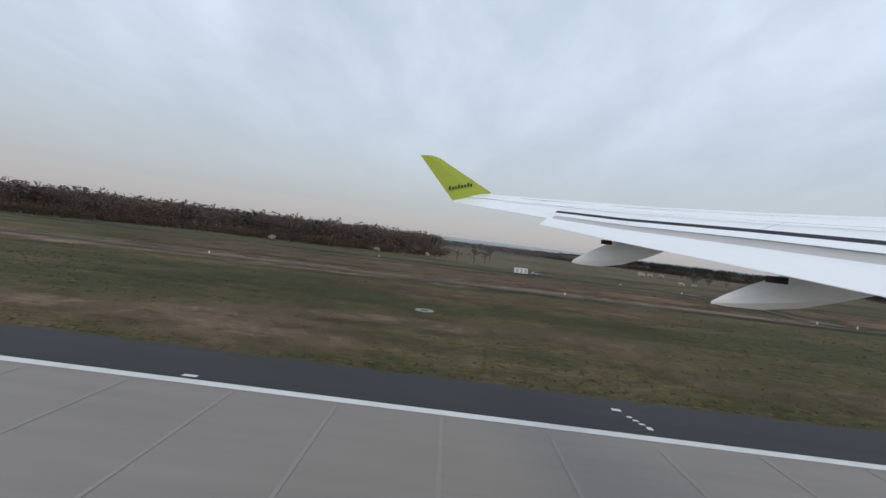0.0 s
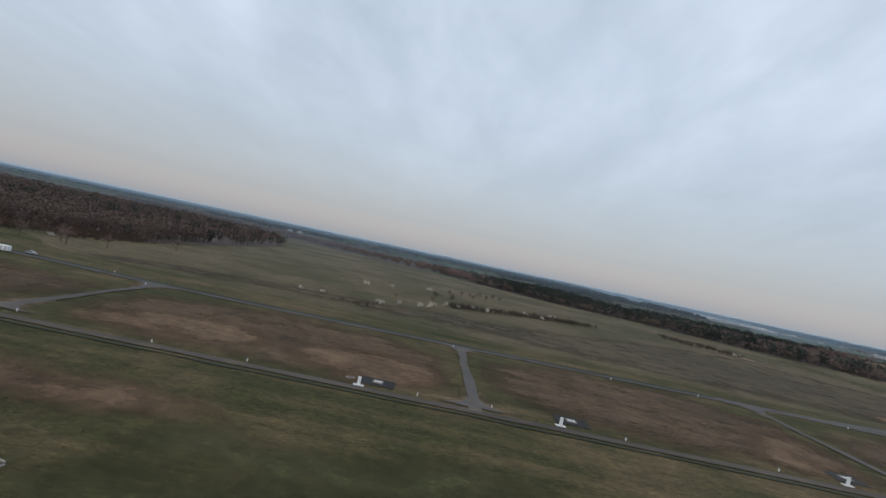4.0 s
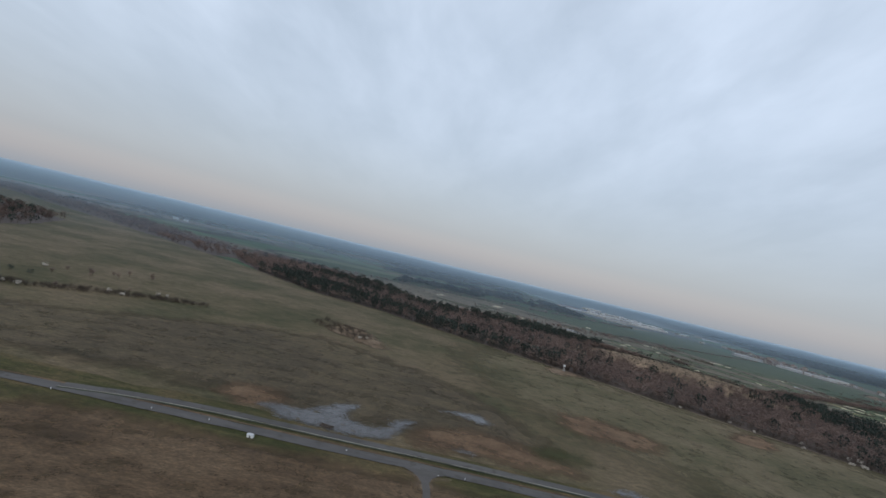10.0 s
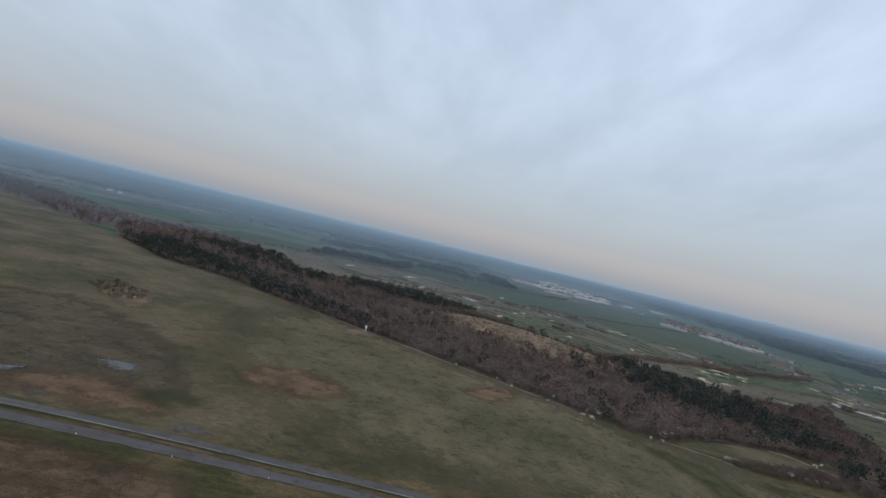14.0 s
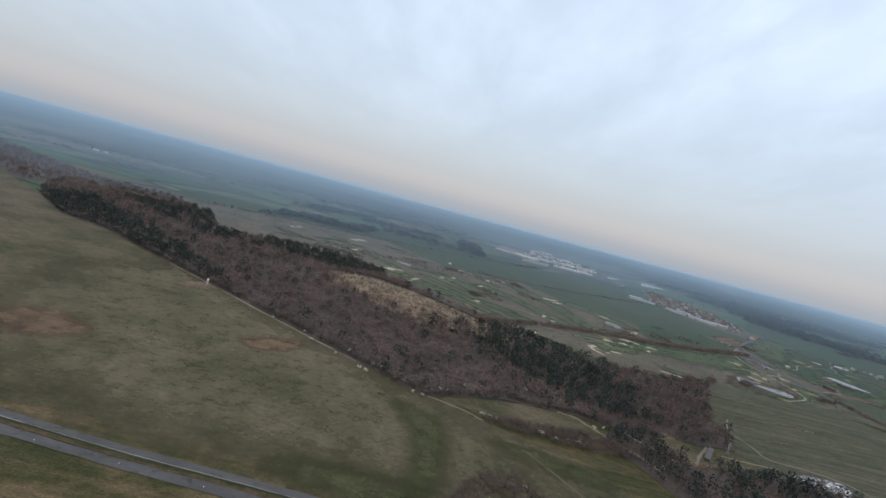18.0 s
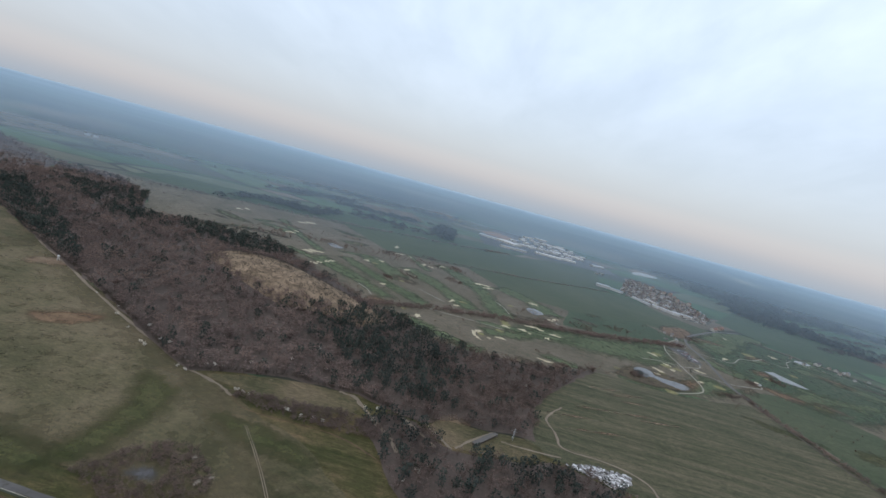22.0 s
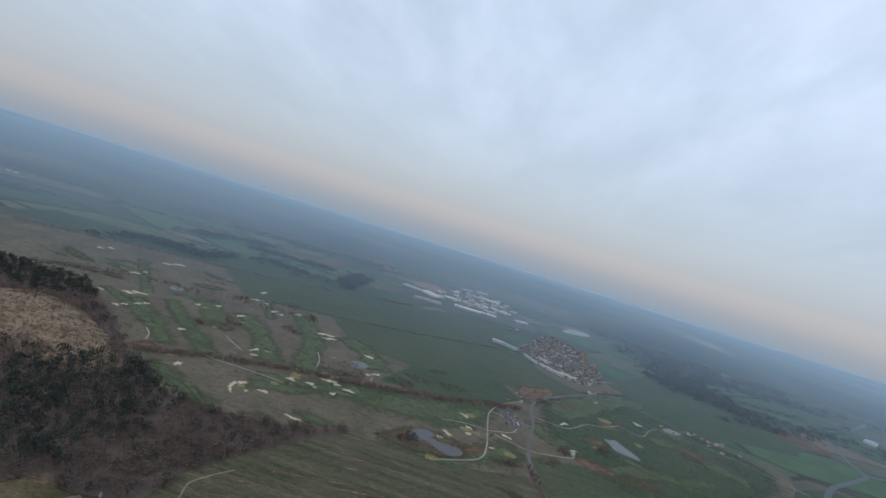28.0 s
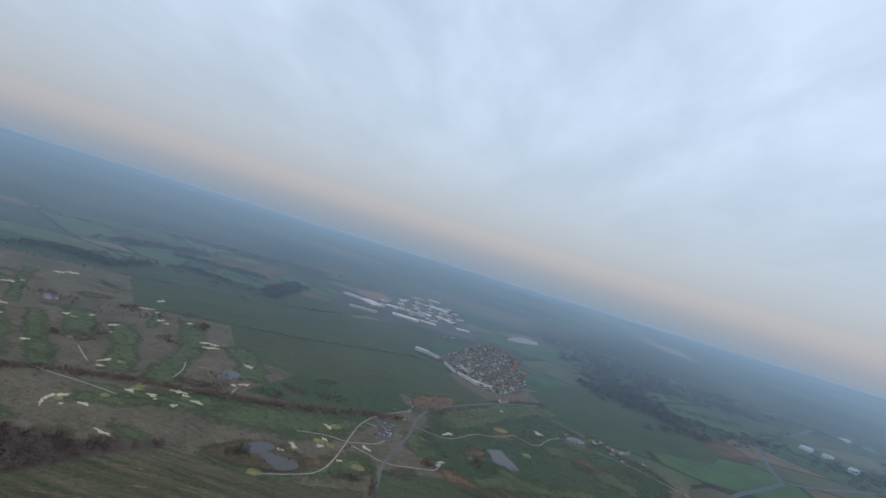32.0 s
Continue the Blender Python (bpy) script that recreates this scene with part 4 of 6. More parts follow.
ribbon("river", [(1600, 640), (1708, 774), (1790, 835), (1865, 895), (1915, 935), (1925, 990), (1975, 1085), (2030, 1190), (2095, 1280), (2185, 1348), (2399, 1528), (2640, 1760), (2920, 2035)], 8.5, 0.17, M_RIVER,
       "grey winding river", "river", 3)
ribbon("river_arm", [(1927, 942), (1990, 962), (2090, 1010), (2202, 1069), (2350, 1130)], 7.5, 0.165, M_RIVER, "narrower grey arm of the river", "river", 3)

ribbon("lane", [(1172, 460), (1171, 490), (1168, 525), (1182, 590), (1190, 624), (1194, 694), (1220, 750), (1285, 821), (1335, 872), (1420, 930)], 4.6, 0.19, M_LANE, "grey country lane to the village", soft=2)
for line in ([(1066, 446), (1095, 462), (1114, 478), (1120, 510), (1122, 554), (1124, 598), (1128, 620), (1143, 657), (1178, 699)],
             [(1065, 543), (1096, 555), (1122, 554)],
             [(1122, 554), (1137, 561), (1157, 572), (1164, 593)],
             [(1129, 549), (1150, 542), (1173, 533), (1208, 546), (1231, 554), (1234, 577)],
             [(1127, 619), (1152, 616), (1183, 611)],
             [(1191, 656), (1217, 648), (1242, 647), (1263, 671), (1282, 697), (1309, 705), (1346, 738)],
             [(784, 501), (802, 499), (840, 501), (881, 499)],
             [(768, 577), (789, 560), (806, 548)],
             [(878, 626), (891, 599), (895, 573)],
             [(698, 523), (714, 508), (721, 492)],
             [(966, 581), (964, 600)],
             [(1346, 738), (1379, 716), (1404, 765), (1429, 787)], [(1420, 790), (1540, 770), (1640, 690)]):
    ribbon("cart_path", line, 1.7, 0.18, M_GRAVEL, "pale gravel golf cart path", "path", 3, 0.2)
patch("car_park", [(1141, 640), (1153, 590), (1166, 587), (1171, 600), (1169, 649)], 0.185, M_ASPH, "grey asphalt car park by the clubhouse", 6, 0.3, 50)
patch("clay_yard", [(867, 1590), (931, 1740), (1020, 1650), (990, 1540)], 0.12, rough("red_clay", (0.22, 0.13, 0.085), 0.2, 0.05), "reddish bare clay yard beside the works", 15, 4, 51, 1)
patch("yard", [(880, 1270), (870, 1450), (960, 1880), (1120, 2150), (1230, 1930), (1310, 1500), (1310, 1370), (1140, 1330)], 0.10, rough("works_yard", (0.075, 0.075, 0.07), 0.4, 0.05), "grey paved industrial estate", 20, 3, 52)
patch("bare_soil", [(1780, 1109), (1889, 1134), (1930, 1040), (1898, 1003), (1810, 998)], 0.11, M_BROWN, "brown strip of bare soil", 15, 5, 53, 1)

# wooded ridge: litter floor, heather hill, tree masses
WOOD = EDGE[3:] + [(690, 247), (717, 258), (764, 262), (795, 252), (810, 250), (831, 263), (851, 262), (869, 267), (887, 266), (894, 319), (931, 380), (981, 447), (900, 405), (856, 398), (808, 401), (769, 435),
                   (733, 449), (674, 507), (614, 551), (541, 610), (431, 591), (377, 574), (302, 689), (192, 763), (97, 748), (140, 690), (120, 610)]
SOUTH = [(770, 232), (785, 215), (800, 185), (820, 150), (880, 150), (930, 190), (940, 228), (918, 241), (893, 246), (878, 236), (850, 231), (831, 229), (819, 234), (806, 248), (790, 250)]
SCRUB = [(690, 222), (708, 227), (726, 230), (760, 236), (785, 232), (790, 218), (765, 215), (742, 214), (721, 214)]
HILL = [(540, 488), (575, 440), (600, 420), (640, 408), (676, 401), (702, 395), (728, 415), (725, 435), (700, 470), (672, 488), (613, 503), (564, 498)]
STRIP = [(668, 234), (690, 244), (717, 256), (762, 260), (772, 240), (742, 226), (704, 229)]
CLEAR = [(814, 256), (831, 262), (851, 260), (869, 265), (887, 264), (892, 253), (872, 236), (850, 234), (831, 232), (821, 236)]
patch("wood_floor", WOOD, 0.10, M_LITTER, "brown leaf litter under the trees", 10, 2, 60)
patch("wood_floor", SOUTH, 0.10, M_LITTER, "brown leaf litter under the trees", 10, 2, 64)
patch("clearing", STRIP, 0.13, M_MEADOW, "grassy clearing between the trees", 8, 1.5, 61, 1)
patch("clearing", CLEAR, 0.13, M_MEADOW, "grassy clearing crossed by sandy tracks", 6, 1.5, 62, 1)
ribbon("clearing_track", [(832, 232), (840, 243), (857, 262)], 1.6, 0.14, M_DIRT, "sandy track in the clearing", ragged=0.4)
ribbon("clearing_track", [(862, 254), (880, 253), (902, 255)], 1.4, 0.14, M_DIRT, "sandy track to the scrap yard", ragged=0.4)
for line, w in (([(752, 259), (763, 258), (770, 249), (780, 237), (793, 224), (799, 212)], 2.6), ([(790, 257), (794, 252), (804, 243), (820, 227)], 2.0), ([(812, 250), (822, 238), (830, 230)], 1.4)):
    ribbon("gully_track", line, w, 0.14, M_DIRT, "bare sandy gully through the scrub", ragged=0.8)
ribbon("field_margin", [(918, 331), (903, 311), (899, 300), (905, 284), (903, 265), (930, 266), (948, 262), (960, 253), (961, 240)], 1.5, 0.14, M_DIRT, "worn track along the field edge", ragged=0.4)
shelter = thing("storage_shed", 851, 250, 0.1, "long low dark shed with a grey roof in the clearing", "shed", turn=52)
part("wall", new_bm((-12, -1.4, 0, 9, 1.4, 1.7)), M_BARK, shelter)
part("roof", new_bm((-12.3, -1.7, 1.7, 9.3, 1.7, 1.95)), M_OLDASPH, shelter, "flat weathered felt roof")
part("annex", new_bm((9.6, -1.3, 0, 13, 1.3, 1.5)), M_OLDASPH, shelter, "grey annex")
pylon = thing("lattice_pylon", 870, 260, 0.1, "slim grey lattice power pylon in the clearing", "pylon")
for a, b in ((-0.5, -0.5), (0.5, -0.5), (0.5, 0.5), (-0.5, 0.5)):
    bm = bmesh.new()
    p, q = Vector((a, b, 0)), Vector((a * 0.2, b * 0.2, 8.5))
    bmesh.ops.create_cone(bm, cap_ends=True, segments=5, radius1=0.09, radius2=0.05, depth=(q - p).length, matrix=Matrix.Translation((p + q) / 2) @ (q - p).to_track_quat("Z", "Y").to_matrix().to_4x4())
    part("leg", bm, M_PYLON, pylon)
for z, w in ((6.2, 1.6), (7.4, 1.2)):
    part("crossarm", new_bm((-w, -0.06, z, w, 0.06, z + 0.12)), M_PYLON, pylon)


def hill_height(x, y):
    """Long low ridge of the heather hill."""
    d = Vector((x - 640, y - 447))
    u, v = d.x * 0.83 - d.y * 0.55, d.x * 0.55 + d.y * 0.83
    return 10.0 * max(0.0, 1 - (u / 120) ** 2) * max(0.0, 1 - (v / 48) ** 2)


bm = bmesh.new()
NX, NY = 60, 44
grid = [[bm.verts.new((x, y, hill_height(x, y) + 0.25 * noise.noise(Vector((x * .12, y * .12, 0))) if inside(HILL, x, y) else hill_height(x, y) - 0.4))
         for x in np.linspace(515, 765, NX)] for y in np.linspace(380, 515, NY)]
for j in range(NY - 1):
    for i in range(NX - 1):
        f = bm.faces.new((grid[j][i], grid[j][i + 1], grid[j + 1][i + 1], grid[j + 1][i]))
        f.smooth = True
me = bpy.data.meshes.new("heather_hill"); bm.to_mesh(me); bm.free()
me.materials.append(M_HILL)
tagged(new("heather_hill", me), "low hill of pale dry heather among the trees", "hill", kind="structure")

PINES = [[(180, 527), (266, 454), (326, 438), (396, 393), (436, 371), (474, 348), (480, 362), (432, 405), (390, 440), (300, 505), (215, 565)], [(200, 640), (302, 560), (400, 500), (430, 560), (377, 574), (302, 689)], [(699, 393), (734, 418), (770, 430), (806, 403), (817, 340), (813, 290), (783, 268), (759, 283), (730, 318)],
         [(430, 590), (541, 608), (600, 560), (570, 510), (500, 520), (440, 550)]]
spots = scatter(WOOD, 6400, holes=[HILL])
pine = np.zeros(len(spots), bool)
for k, p in enumerate(PINES):
    pine |= inside(p, spots[:, 0], spots[:, 1]) & (rng.random(len(spots)) < (0.62, 0.4, 0.5, 0.6)[k])
pine |= inside([(680, 400), (740, 440), (830, 400), (850, 330), (830, 275), (760, 262), (705, 310)], spots[:, 0], spots[:, 1]) & (rng.random(len(spots)) < 0.25)
pine |= rng.random(len(spots)) < 0.05
south = scatter(SOUTH, 420)
sp = rng.random(len(south)) < 0.4
spots, pine = np.vstack([spots, south]), np.concatenate([pine, sp])
low = scatter(SCRUB, 420)
mass("scrub_strip", BARE, low, rng.uniform(2.2, 4.6, len(low)), (M_BARK, M_WEST), "strip of low leafless scrub along the clearing", "shrubs")
more = scatter(PINES[2], 60)
spots, pine = np.vstack([spots, more]), np.concatenate([pine, np.ones(len(more), bool)])
east = spots[:, 0] > 775
for pick, crown in ((~pine & ~east, M_BARE), (~pine & east, M_WEST)):
    mass("bare_wood", BARE, spots[pick], rng.uniform(6.5, 9, pick.sum()), (M_BARK, crown), "dense leafless reddish-brown wood", "wood", hill_height)
mass("pine_wood", PINE, spots[pine], rng.uniform(7, 11, pine.sum()), (M_BARK, M_PINE), "dark green pine trees in the wood", "wood", hill_height)
front = [Vector(p) for p in EDGE[3:]] + [Vector(p) for p in ((690, 247), (717, 258), (764, 262), (795, 252))]
low, low_pine = [], []
for a, b in zip(front, front[1:]):
    d = b - a
    side = Vector((-d.y, d.x)).normalized()
    for _ in range(int(d.length * 1.5)):
        p = a + d * random.random() + side * (abs(random.gauss(0, 3.2)) + 0.8)
        (low_pine if p.x < 470 and random.random() < 0.6 else low).append((p.x, p.y))
mass("wood_understorey", BUSH, low, rng.uniform(1.6, 4.2, len(low)), (M_BARK, M_FARBARE), "dark leafless undergrowth at the wood's edge", "shrubs")
mass("young_pines", BUSH, low_pine, rng.uniform(2.0, 5.0, len(low_pine)), (M_BARK, M_PINE), "dark young pines at the wood's edge", "shrubs")
spots = scatter(HILL, 1250)
mass("heather_shrubs", BUSH, spots, rng.uniform(0.8, 2.8, len(spots)), (M_BARK, M_FARWOOD), "low brown shrubs on the heather hill", "shrubs", hill_height)

WEST = [(-700, 150), (-125, 150), (-94, 176), (-40, 178), (-12, 196), (-4, 232), (-4, 308), (-18, 458), (-76, 585), (-240, 640), (-700, 620)]
patch("wood_floor", WEST, 0.10, M_LITTER, "brown leaf litter under the trees", 10, 2, 63)
near = scatter([(-320, 146), (-125, 150), (-94, 176), (-40, 178), (-12, 196), (-6, 232), (-12, 308), (-60, 300), (-60, 215), (-320, 195)], 800)
mass("wood_fringe", BARE_FINE, near, rng.uniform(7.5, 10.5, len(near)), (M_BARK, M_WEST), "leafless trees at the front of the wood", "wood")
spots = scatter(WEST, 3600)
pine = rng.random(len(spots)) < np.where(spots[:, 1] > 260, 0.35, 0.05)
mass("bare_wood", BARE, spots[~pine], rng.uniform(9.5, 12.5, (~pine).sum()), (M_BARK, M_WEST), "dense leafless reddish-brown wood", "wood")
mass("pine_wood", PINE, spots[pine], rng.uniform(7, 10, pine.sum()), (M_BARK, M_PINE), "dark pines standing in the bare wood", "wood")
spots = scatter([(-330, 132), (-125, 128), (-94, 162), (-40, 162), (-4, 186), (0, 230), (-14, 225), (-20, 190), (-95, 176), (-330, 150)], 1700)
mass("red_scrub", BUSH, spots, rng.uniform(2.2, 5.0, len(spots)), (M_BARK, M_SHRUB), "reddish leafless scrub in front of the wood", "shrubs")
NORTH = [(-600, 1000), (-150, 736), (108, 575), (160, 640), (97, 748), (-100, 850), (-300, 960), (-560, 1090)]
patch("wood_floor", NORTH, 0.10, M_LITTER, "brown leaf litter under the trees", 10, 2, 65)
spots = scatter(NORTH, 1000)
mass("bare_wood", BARE, spots, rng.uniform(7, 10, len(spots)), (M_BARK, M_BARE), "long belt of leafless trees beyond the meadow", "wood")


def hedge(line, count, lo, hi, spread, kits, mats, label, z=0):
    pts = [Vector(p) for p in line]
    seg = [(b - a).length for a, b in zip(pts, pts[1:])]
    spots = []
    for _ in range(count):
        k = random.choices(range(len(seg)), seg)[0]
        p = pts[k].lerp(pts[k + 1], random.random())
        spots.append((p.x + random.gauss(0, spread), p.y + random.gauss(0, spread)))
    return mass("hedgerow", kits, spots, rng.uniform(lo, hi, count), mats, label, "hedge")


hedge([(690, 440), (737, 463), (794, 501), (868, 537), (977, 570), (1068, 610), (1172, 665)], 900, 3, 6.5, 4, BARE, (M_BARK, M_BARE), "line of leafless trees across the golf course")
hedge([(690, 771), (819, 827), (949, 880), (1156, 999), (1217, 1022)], 320, 2, 4.5, 2, BARE, (M_BARK, M_BARE), "dark hedge between two crop fields")
hedge([(230, 790), (364, 852), (483, 897), (605, 960), (743, 1033), (867, 1107), (948, 1174)], 420, 3.5, 8, 4, BARE, (M_BARK, M_BARE), "dark tree line behind the golf course")
ribbon("field_lane", [(1171, 478), (1174, 420), (1180, 370), (1196, 290)], 2.2, 0.185, M_TRACK, "narrow dark lane between hedges", soft=2, ragged=0.3)
hedge([(1166, 500), (1172, 440), (1183, 382), (1200, 300), (1225, 215)], 300, 2.5, 5.5, 2.4, BARE, (M_BARK, M_BARE), "hedge along the lane")
hedge([(400, 560), (560, 700), (690, 730), (820, 770)], 260, 3, 7, 14, BARE, (M_BARK, M_BARE), "scattered leafless trees between fairways")
COPSES = ([(731, 633), (729, 657), (760, 638), (761, 616)], [(796, 676), (802, 699), (831, 683), (825, 661)], [(747, 807), (750, 836), (781, 815), (778, 788)], [(805, 776), (803, 798), (823, 780), (824, 759)],
          [(905, 600), (929, 640), (962, 625), (970, 600), (948, 588)], [(716, 589), (714, 600), (729, 591), (731, 581)], [(1264, 601), (1283, 620), (1298, 606), (1279, 588)], [(1120, 480), (1142, 492), (1161, 488), (1144, 476)],
          [(922, 576), (937, 592), (964, 583), (949, 568)], [(982, 606), (997, 634), (1026, 620), (1010, 595)], [(1041, 652), (1068, 676), (1105, 663), (1077, 640)], [(1200, 725), (1222, 744), (1244, 734), (1222, 715)],
          [(1208, 560), (1218, 573), (1227, 563), (1218, 551)], [(679, 753), (681, 778), (714, 760), (711, 736)], [(1018, 462), (1031, 478), (1040, 470), (1030, 458)])
for i, poly in enumerate(COPSES):
    k = scatter(poly, 46)
    mass("copse", BARE, k, rng.uniform(2.5, 5, len(k)), (M_BARK, M_WEST), "dense brown copse of bare shrubs on the golf course", "shrubs")
spots = scatter(GOLF, 1100, holes=[WOOD])
mass("golf_scrub", BARE, spots, rng.uniform(1.5, 4, len(spots)), (M_BARK, M_SHRUB), "brown shrubs scattered over the golf course", "shrubs")
spots = scatter([(672, 140), (690, 168), (708, 172), (728, 152), (722, 138), (696, 130)], 420, holes=[[(688, 146), (696, 156), (708, 152), (704, 142)]])
mass("pool_scrub", BARE, spots, rng.uniform(1.8, 4, len(spots)), (M_BARK, M_WEST), "brown scrub round a dark pool", "shrubs")
spots = scatter([(294, 306), (298, 329), (331, 313), (337, 291), (324, 282)], 220)
mass("meadow_thicket", BUSH, spots, rng.uniform(1.4, 3.2, len(spots)), (M_BARK, M_FARBARE), "thicket of brown shrubs in the meadow", "shrubs")
spots = np.vstack([scatter([(150, 222), (205, 262), (240, 280), (232, 286), (190, 264), (146, 232)], 520), scatter([(104, 166), (118, 168), (120, 174), (106, 173)], 18)])
mass("meadow_scrub", BUSH, spots, rng.uniform(1.2, 3.0, len(spots)), (M_BARK, M_FARBARE), "low dark scrub strip in the meadow", "shrubs")

# distant woods: low clumps in long belts
far = []
q = random.Random(5)
for _ in range(230):
    x, y = q.uniform(-2500, 4600), q.uniform(1150, 4700)
    if 820 < x < 1500 and y < 2200 or (-900 < x < 900 and y < 1600):
        continue
    a, b, t = q.uniform(80, 420), q.uniform(15, 60), q.gauss(0.35, 0.3)
    for _ in range(int(a * b / 190)):
        u, v = q.uniform(-a, a), q.gauss(0, b / 2)
        far.append((x + u * math.cos(t) - v * math.sin(t), y + u * math.sin(t) + v * math.cos(t)))
for poly, k in (([(1575, 1697), (1768, 2044), (2439, 3014), (2600, 2500), (2428, 2076), (2221, 1467), (2059, 1432), (1831, 1479), (1800, 1799)], 900), ([(1609, 1371), (1728, 1478), (1825, 1295), (1837, 1166), (1748, 1145)], 160), ([(729, 1204), (744, 1373), (862, 1387), (905, 1230), (870, 1150), (773, 1103)], 420),
                ([(328, 821), (353, 946), (487, 942), (551, 1150), (735, 1126), (560, 1130), (470, 985), (340, 970)], 160), ([(273, 1142), (320, 1262), (417, 1385), (495, 1380), (400, 1300), (330, 1190)], 160),
                ([(445, 1226), (498, 1252), (685, 1296), (680, 1320), (500, 1285), (440, 1260)], 120), ([(390, 1891), (486, 2128), (581, 1931), (468, 1862)], 200),
                ([(1540, 1538), (1688, 1675), (1862, 2323), (2267, 2578), (2115, 1847), (1810, 1257), (1706, 1226), (1692, 1400)], 900), ([(1560, 1300), (1700, 1240), (1760, 1180), (1830, 1060), (1800, 1050), (1700, 1160), (1560, 1240)], 160)):
    far += [tuple(p) for p in scatter(poly, k)]
CLUMP = [tree_kit("clump", 90 + i, 24, 1.25) for i in range(4)]
far = [p for p in far if abs(p[0] - 1190) > 400 or abs(p[1] - 1420) > 890]
mass("distant_woods", CLUMP, far, rng.uniform(7, 13, len(far)), (M_BARK, M_FARWOOD), "dark belts of distant woodland in the haze", "wood")

brown = []
for _ in range(130):
    x, y = q.uniform(-600, 2600), q.uniform(1000, 2600)
    a, b, t = q.uniform(60, 260), q.uniform(10, 34), q.gauss(0.4, 0.25)
    for _ in range(int(a * b / 90)):
        u, v = q.uniform(-a, a), q.gauss(0, b / 2)
        px, py = x + u * math.cos(t) - v * math.sin(t), y + u * math.sin(t) + v * math.cos(t)
        if not inside([(470, 890), (700, 765), (840, 820), (1000, 690), (1330, 860), (1450, 960), (1450, 1420), (1330, 1960), (860, 1960), (860, 1250), (860, 1110)], px, py):
            brown.append((px, py))
brown = [p for p in brown if abs(p[0] - 1190) > 400 or abs(p[1] - 1420) > 890]
mass("distant_thickets", CLUMP, brown, rng.uniform(4, 9, len(brown)), (M_BARK, M_FARBARE), "brown belts of bare trees between distant fields", "wood")

for i, (poly, mat, lab) in enumerate([([(333, 2964), (536, 2877), (588, 2576), (477, 2521)], M_TAN, "pale ploughed field far off"), ([(586, 1973), (719, 2098), (804, 1753), (695, 1696)], M_TAN, "pale fallow field"),
                                    ([(490, 1338), (483, 1461), (627, 1580), (690, 1388), (638, 1328)], M_BROWN, "brown fallow field"), ([(187, 1318), (242, 1344), (318, 1381), (356, 1242)], M_BROWN, "brown fallow field"),
                                    ([(1183, 2187), (1312, 2142), (1473, 2230), (1330, 2330)], M_TAN, "pale ploughed field far off"), ([(1429, 1653), (1512, 1781), (1577, 1738), (1520, 1640)], M_TAN, "pale gravel ground beyond the village")]):
    patch("fallow_field", poly, 0.15, mat, lab, 20, 4, 400 + i)

# patchwork of strip fields between the distant belts of trees
q = random.Random(19)
for i, (x, y) in enumerate([(u, v) for u in range(-1900, 4300, 420) for v in range(1750, 4500, 480)]):
    x, y = x + q.uniform(-150, 150), y + q.uniform(-170, 170)
    if 700 < x < 1650 and y < 2400:
        continue
    a, b, t = q.uniform(90, 250), q.uniform(60, 170), q.gauss(0.4, 0.2)
    ring = [(x + u * a * math.cos(t) - v * b * math.sin(t), y + u * a * math.sin(t) + v * b * math.cos(t)) for u, v in ((-1, -0.9), (0.9, -1), (1.1, 0.8), (-0.8, 1))]
    patch("far_field", ring, 0.12, (M_CROP2, M_FAIR, M_BROWN, M_CROP2, M_TAN, M_FAIR, M_CROP)[q.randrange(7)], "distant strip field in the evening haze", 40, 8, 900 + i)
for i, ring in enumerate(([(2270, 3962), (2480, 3900), (2720, 3900), (2760, 4060), (2500, 4100)], [(2560, 3350), (2640, 2960), (2790, 2900), (2850, 3300), (2720, 3500)])):
    patch("pale_clearing", ring, 0.16, M_SAND, "pale bare strip of ground far off", 30, 10, 990 + i)

# haze over the far country: an added sheet imitating aerial haze, low at first and rising over the trees far out,
# denser with distance
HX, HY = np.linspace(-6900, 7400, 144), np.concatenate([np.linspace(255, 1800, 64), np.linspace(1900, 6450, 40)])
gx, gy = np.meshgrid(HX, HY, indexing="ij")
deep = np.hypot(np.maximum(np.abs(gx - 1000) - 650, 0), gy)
# more opaque towards the west, imitating the glare on that side
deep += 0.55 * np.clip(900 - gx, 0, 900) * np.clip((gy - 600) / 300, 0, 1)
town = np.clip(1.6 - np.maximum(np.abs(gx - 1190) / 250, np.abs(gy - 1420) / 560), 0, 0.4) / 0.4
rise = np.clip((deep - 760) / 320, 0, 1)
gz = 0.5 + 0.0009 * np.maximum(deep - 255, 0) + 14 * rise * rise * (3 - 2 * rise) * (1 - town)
idx = np.arange(gx.size).reshape(gx.shape)
quads = np.stack([idx[:-1, :-1], idx[1:, :-1], idx[1:, 1:], idx[:-1, 1:]], -1).reshape(-1, 4)
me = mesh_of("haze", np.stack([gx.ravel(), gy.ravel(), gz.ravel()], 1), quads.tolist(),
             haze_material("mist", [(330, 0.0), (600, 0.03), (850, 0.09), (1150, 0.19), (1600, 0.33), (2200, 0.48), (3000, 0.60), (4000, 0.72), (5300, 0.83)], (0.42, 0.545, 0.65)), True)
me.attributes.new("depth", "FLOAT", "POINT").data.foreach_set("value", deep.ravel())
tagged(new("haze", me), "bluish see-through sheet standing in for distance haze over the land", "haze", kind="structure")

